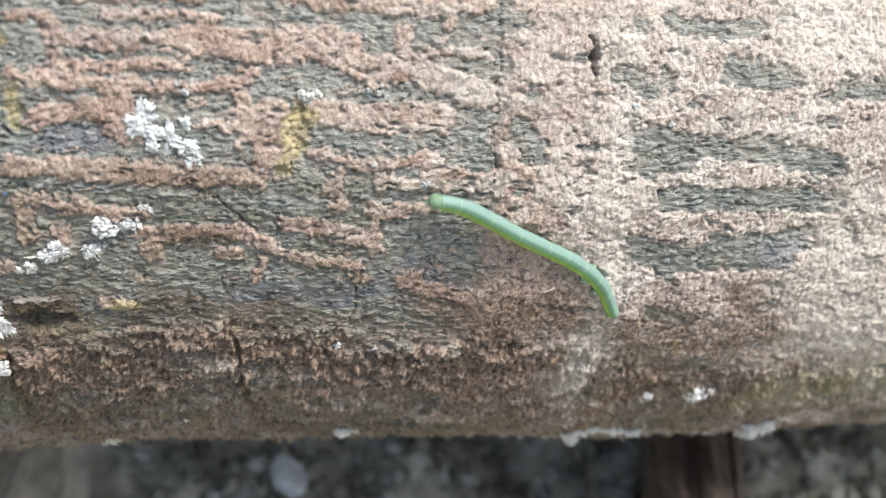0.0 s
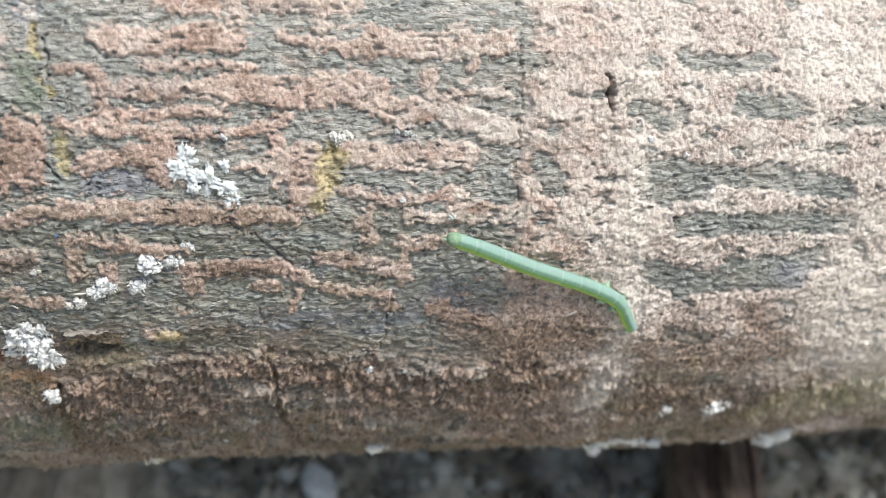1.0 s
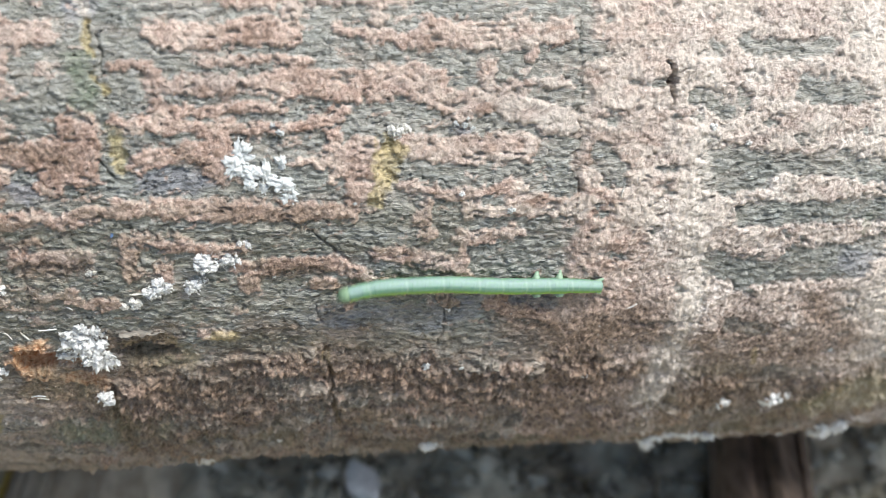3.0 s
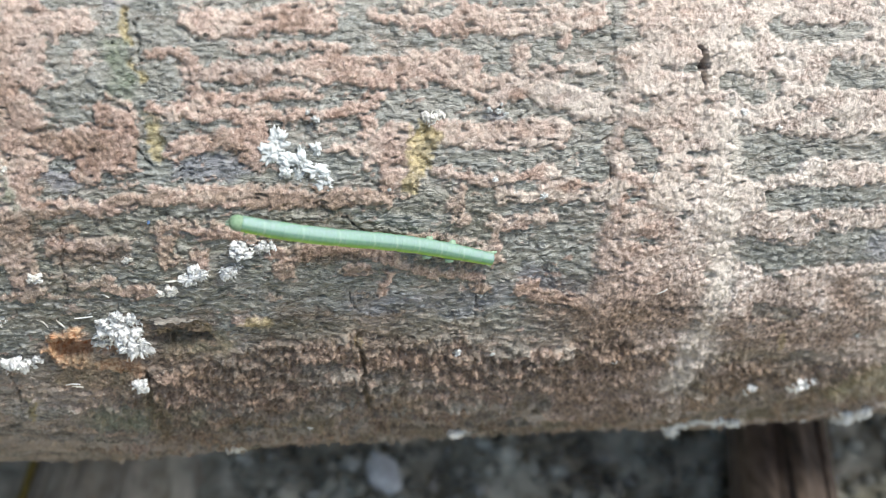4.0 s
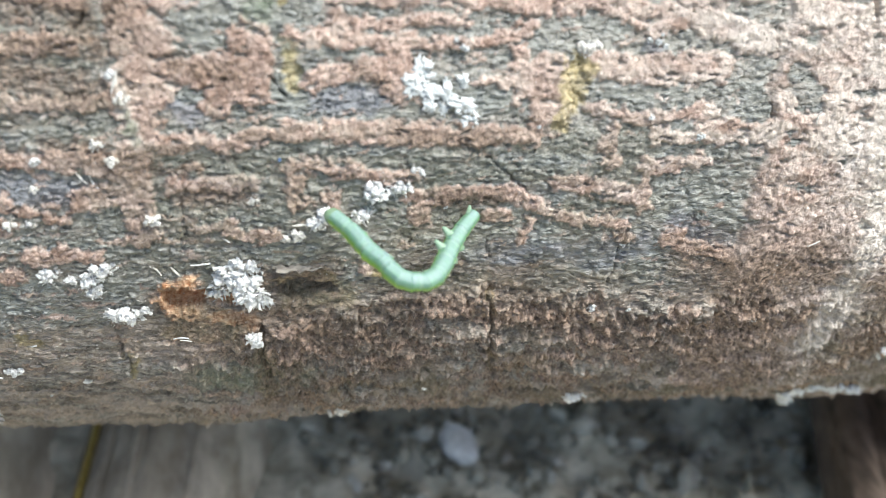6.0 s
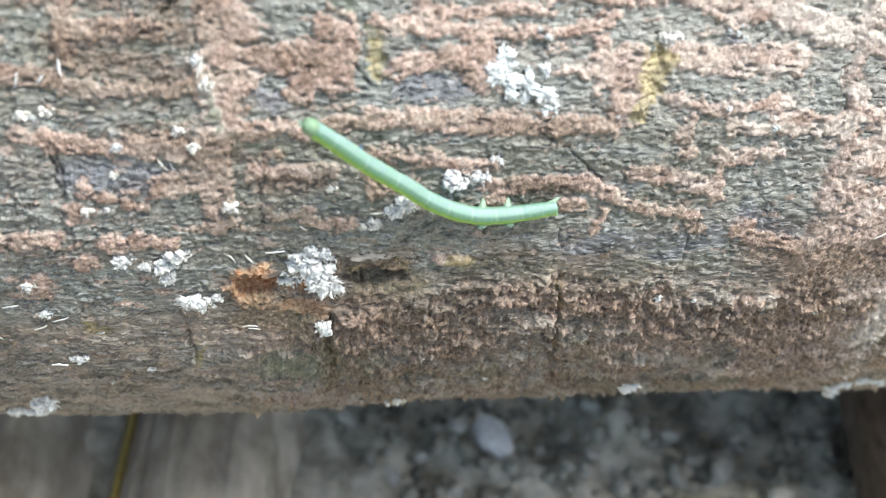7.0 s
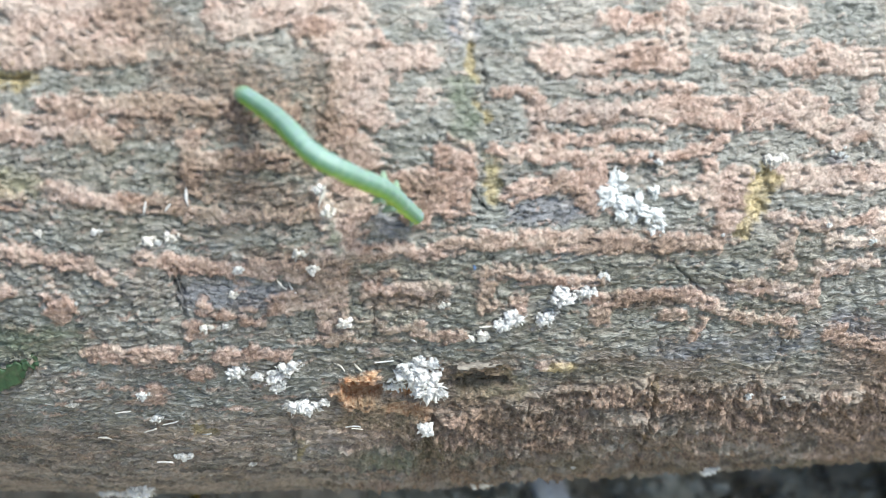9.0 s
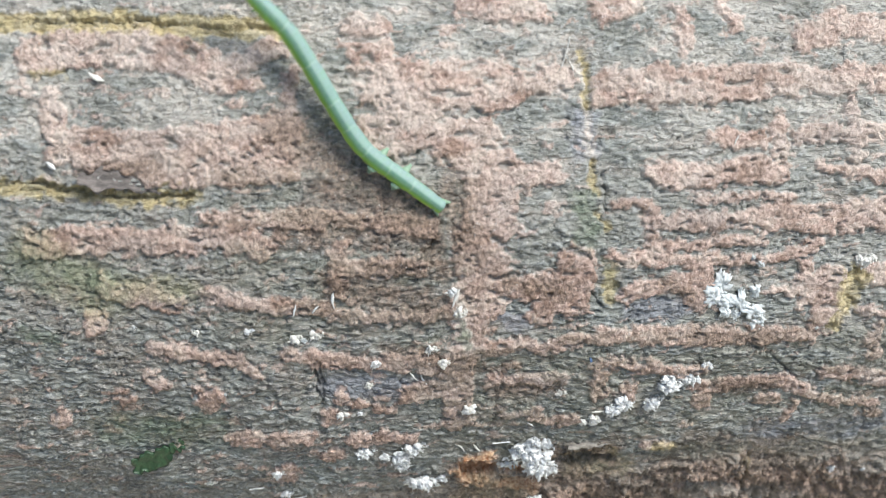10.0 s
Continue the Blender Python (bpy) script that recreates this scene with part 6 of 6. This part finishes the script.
    crawl(7.40, (-50.4, 10.6, 7.0), (-48.1, 8.4, 5.4), (-45.5, 6.1, 4.0), (-42.7, 3.9, 2.8), (-39.6, 2.1, 1.9), (-36.3, 0.9, 1.3), (-32.9, 0.1, 0.9), (-29.5, -0.5, 0.8))
    crawl(7.50, (-50.2, 9.2, 0.8), (-48.7, 8.4, 2.5), (-47.4, 7.8, 4.7), (-46.7, 6.9, 6.6), (-45.8, 5.9, 7.7), (-43.8, 5.5, 7.7), (-41.5, 5.2, 6.6), (-38.9, 4.1, 4.7), (-36.1, 2.5, 2.5), (-33.3, 0.3, 0.8))
    crawl(7.60, (-50.6, 8.9, 0.8), (-49.2, 8.6, 3.0), (-49.0, 8.5, 5.9), (-50.0, 8.0, 8.3), (-49.3, 7.3, 9.6), (-47.7, 7.4, 9.6), (-46.0, 7.8, 8.3), (-44.0, 6.9, 5.9), (-41.7, 4.7, 3.0), (-39.5, 2.1, 0.8))
    crawl(7.70, (-50.3, 9.8, 0.8), (-48.9, 9.5, 3.1), (-49.6, 9.5, 6.0), (-50.7, 9.1, 8.5), (-49.9, 8.5, 9.9), (-48.2, 8.7, 9.9), (-47.0, 9.3, 8.5), (-45.3, 8.4, 6.0), (-43.1, 6.2, 3.1), (-40.9, 4.0, 0.8))
    crawl(7.80, (-54.1, 7.7, 0.8), (-52.1, 8.1, 2.8), (-51.3, 7.5, 5.3), (-52.4, 6.6, 7.4), (-50.9, 5.9, 8.6), (-49.4, 7.0, 8.6), (-47.9, 7.9, 7.4), (-45.9, 7.6, 5.3), (-43.4, 6.0, 2.8), (-40.9, 4.0, 0.8))
    crawl(7.90, (-61.7, 13.8, 9.8), (-59.1, 12.4, 7.4), (-56.7, 10.3, 5.4), (-54.0, 8.1, 3.7), (-51.0, 6.3, 2.5), (-47.6, 5.6, 1.5), (-44.2, 5.2, 1.0), (-40.9, 4.0, 0.8))
    crawl(8.00, (-61.9, 14.6, 8.6), (-59.5, 12.7, 6.5), (-57.0, 10.6, 4.8), (-54.3, 8.5, 3.3), (-51.2, 6.8, 2.2), (-47.7, 5.9, 1.4), (-44.3, 5.3, 1.0), (-40.9, 4.0, 0.8))
    crawl(8.10, (-54.2, 19.0, 11.8), (-53.2, 16.9, 8.9), (-52.1, 14.4, 6.4), (-50.8, 11.7, 4.4), (-49.0, 9.0, 2.8), (-46.6, 6.8, 1.7), (-43.7, 5.3, 1.0), (-40.9, 3.8, 0.8))
    crawl(8.20, (-58.3, 18.6, 8.6), (-56.4, 16.6, 6.5), (-54.4, 14.2, 4.8), (-52.4, 11.6, 3.3), (-50.1, 9.0, 2.2), (-47.3, 6.7, 1.4), (-44.2, 5.0, 1.0), (-40.9, 3.7, 0.8))
    crawl(8.30, (-58.8, 18.8, 7.8), (-56.4, 17.1, 5.9), (-54.4, 14.8, 4.4), (-52.3, 12.1, 3.1), (-50.0, 9.5, 2.1), (-47.3, 7.0, 1.4), (-44.2, 5.2, 0.9), (-40.9, 3.6, 0.8))
    crawl(8.40, (-59.4, 18.3, 7.5), (-56.9, 16.6, 5.8), (-54.6, 14.5, 4.2), (-52.4, 11.9, 3.0), (-50.1, 9.1, 2.0), (-47.4, 6.7, 1.4), (-44.2, 4.9, 0.9), (-40.9, 3.4, 0.8))
    crawl(8.50, (-59.4, 18.5, 6.8), (-56.8, 16.9, 5.2), (-54.5, 14.6, 3.9), (-52.4, 12.0, 2.8), (-50.1, 9.2, 1.9), (-47.4, 6.7, 1.3), (-44.2, 4.9, 0.9), (-41.0, 3.3, 0.8))
    crawl(8.60, (-58.6, 17.3, 0.8), (-57.4, 16.7, 2.8), (-56.3, 16.2, 5.3), (-55.4, 15.5, 7.4), (-54.8, 14.4, 8.6), (-53.7, 13.3, 8.6), (-52.0, 11.9, 7.4), (-49.8, 10.4, 5.3), (-47.4, 8.4, 2.8), (-45.0, 6.5, 0.8))
    crawl(8.70, (-58.2, 16.9, 0.8), (-57.3, 16.7, 3.3), (-56.7, 16.5, 6.4), (-56.8, 15.9, 9.1), (-56.2, 15.5, 10.6), (-55.2, 14.9, 10.6), (-53.6, 14.4, 9.1), (-51.9, 13.1, 6.4), (-50.1, 11.1, 3.3), (-48.3, 9.0, 0.8))
    crawl(8.80, (-58.0, 17.0, 0.8), (-56.9, 16.8, 3.3), (-57.0, 16.5, 6.4), (-57.6, 16.1, 9.1), (-56.8, 15.6, 10.6), (-55.5, 15.5, 10.6), (-54.4, 16.0, 9.1), (-52.8, 14.5, 6.4), (-51.0, 12.6, 3.3), (-49.2, 10.6, 0.8))
    crawl(8.90, (-58.6, 18.2, 0.8), (-58.0, 17.8, 3.4), (-57.6, 17.7, 6.7), (-57.1, 17.5, 9.5), (-56.4, 17.2, 11.1), (-55.5, 16.6, 11.1), (-54.4, 15.7, 9.5), (-53.0, 14.3, 6.7), (-51.4, 12.5, 3.4), (-49.8, 10.7, 0.8))
    crawl(9.00, (-64.4, 21.0, 0.8), (-62.9, 20.2, 2.8), (-61.6, 19.5, 5.4), (-60.6, 18.8, 7.6), (-59.4, 17.9, 8.9), (-57.9, 17.2, 8.9), (-56.2, 16.3, 7.6), (-54.1, 15.1, 5.4), (-52.1, 13.3, 2.8), (-50.2, 11.3, 0.8))
    crawl(9.10, (-72.2, 22.1, 8.8), (-69.2, 21.5, 6.7), (-66.2, 20.4, 4.9), (-63.1, 19.0, 3.4), (-59.9, 17.4, 2.3), (-56.7, 15.8, 1.5), (-53.5, 13.9, 1.0), (-50.5, 11.5, 0.8))
    crawl(9.20, (-69.8, 28.7, 2.3), (-67.4, 26.4, 1.9), (-64.9, 24.0, 1.6), (-62.5, 21.5, 1.3), (-60.0, 18.9, 1.1), (-57.3, 16.3, 0.9), (-54.2, 14.0, 0.8), (-50.9, 11.8, 0.8))
    crawl(9.30, (-71.0, 28.8, 2.3), (-68.2, 26.8, 1.9), (-65.6, 24.5, 1.6), (-62.9, 22.1, 1.3), (-60.3, 19.5, 1.1), (-57.5, 16.9, 0.9), (-54.5, 14.5, 0.8), (-51.2, 12.0, 0.8))
    crawl(9.40, (-69.6, 29.0, 0.8), (-66.8, 27.1, 0.8), (-64.2, 25.0, 0.8), (-61.8, 22.6, 0.8), (-59.6, 19.9, 0.8), (-57.2, 17.3, 0.8), (-54.5, 14.8, 0.8), (-51.6, 12.3, 0.8))
    crawl(9.50, (-68.9, 26.6, 11.8), (-66.4, 25.5, 8.9), (-64.0, 23.9, 6.4), (-61.5, 22.1, 4.4), (-59.1, 19.9, 2.8), (-56.8, 17.5, 1.7), (-54.5, 15.0, 1.0), (-51.9, 12.6, 0.8))
    crawl(9.60, (-69.1, 27.3, 0.8), (-68.3, 26.2, 3.3), (-67.6, 25.2, 6.4), (-67.0, 24.4, 9.1), (-66.2, 23.7, 10.6), (-65.2, 22.9, 10.6), (-63.9, 22.2, 9.1), (-62.5, 21.1, 6.4), (-61.0, 19.6, 3.3), (-59.7, 17.9, 0.8))
    crawl(9.70, (-70.3, 25.4, 0.8), (-69.8, 24.5, 3.5), (-69.4, 23.7, 6.9), (-68.7, 23.2, 9.7), (-67.9, 22.9, 11.3), (-66.8, 23.1, 11.3), (-65.8, 22.3, 9.7), (-64.4, 21.2, 6.9), (-62.8, 20.1, 3.5), (-61.2, 18.8, 0.8))
    crawl(9.80, (-78.2, 30.0, 15.1), (-75.8, 29.4, 11.3), (-73.3, 28.4, 8.1), (-70.8, 27.1, 5.5), (-68.1, 25.5, 3.4), (-65.1, 24.4, 2.0), (-62.2, 22.9, 1.1), (-59.6, 21.0, 0.8))
    crawl(9.90, (-80.9, 32.9, 0.8), (-77.7, 31.6, 0.8), (-74.7, 29.9, 0.8), (-71.7, 28.3, 0.8), (-68.6, 26.6, 0.8), (-65.5, 25.0, 0.8), (-62.4, 23.3, 0.8), (-59.6, 21.0, 0.8))
    crawl(10.00, (-77.2, 39.0, 5.5), (-75.1, 36.6, 4.3), (-72.5, 34.4, 3.2), (-70.4, 31.6, 2.4), (-68.4, 28.6, 1.7), (-66.1, 25.6, 1.2), (-62.9, 23.3, 0.9), (-59.6, 21.0, 0.8))
    thing_rows, ring_rows = [], [[] for _ in body_rings]
    for t, points in SPINES:
        line = smooth_line(points, PIECES + 1)
        mid = Vector(line.mean(0)) * 0.001
        thing_rows.append((t, Matrix.Translation(mid)))
        for k in range(PIECES):
            a, b_ = Vector(line[k]), Vector(line[k + 1])
            c = (a + b_) * 0.5
            x = (b_ - a).normalized()
            out = (Vector((0, c.y, c.z - AXIS)).normalized() * 0.55 + Vector((0.15, 0, 0.9))).normalized()
            y = out.cross(x).normalized()
            z = x.cross(y)
            m = Matrix((x, y, z)).transposed().to_4x4()
            ring_rows[k].append((t, Matrix.Translation(c * 0.001 - mid) @ m))
    walk(caterpillar, thing_rows)
    for ob, rows in zip(body_rings, ring_rows):
        walk(ob, rows)


motions()
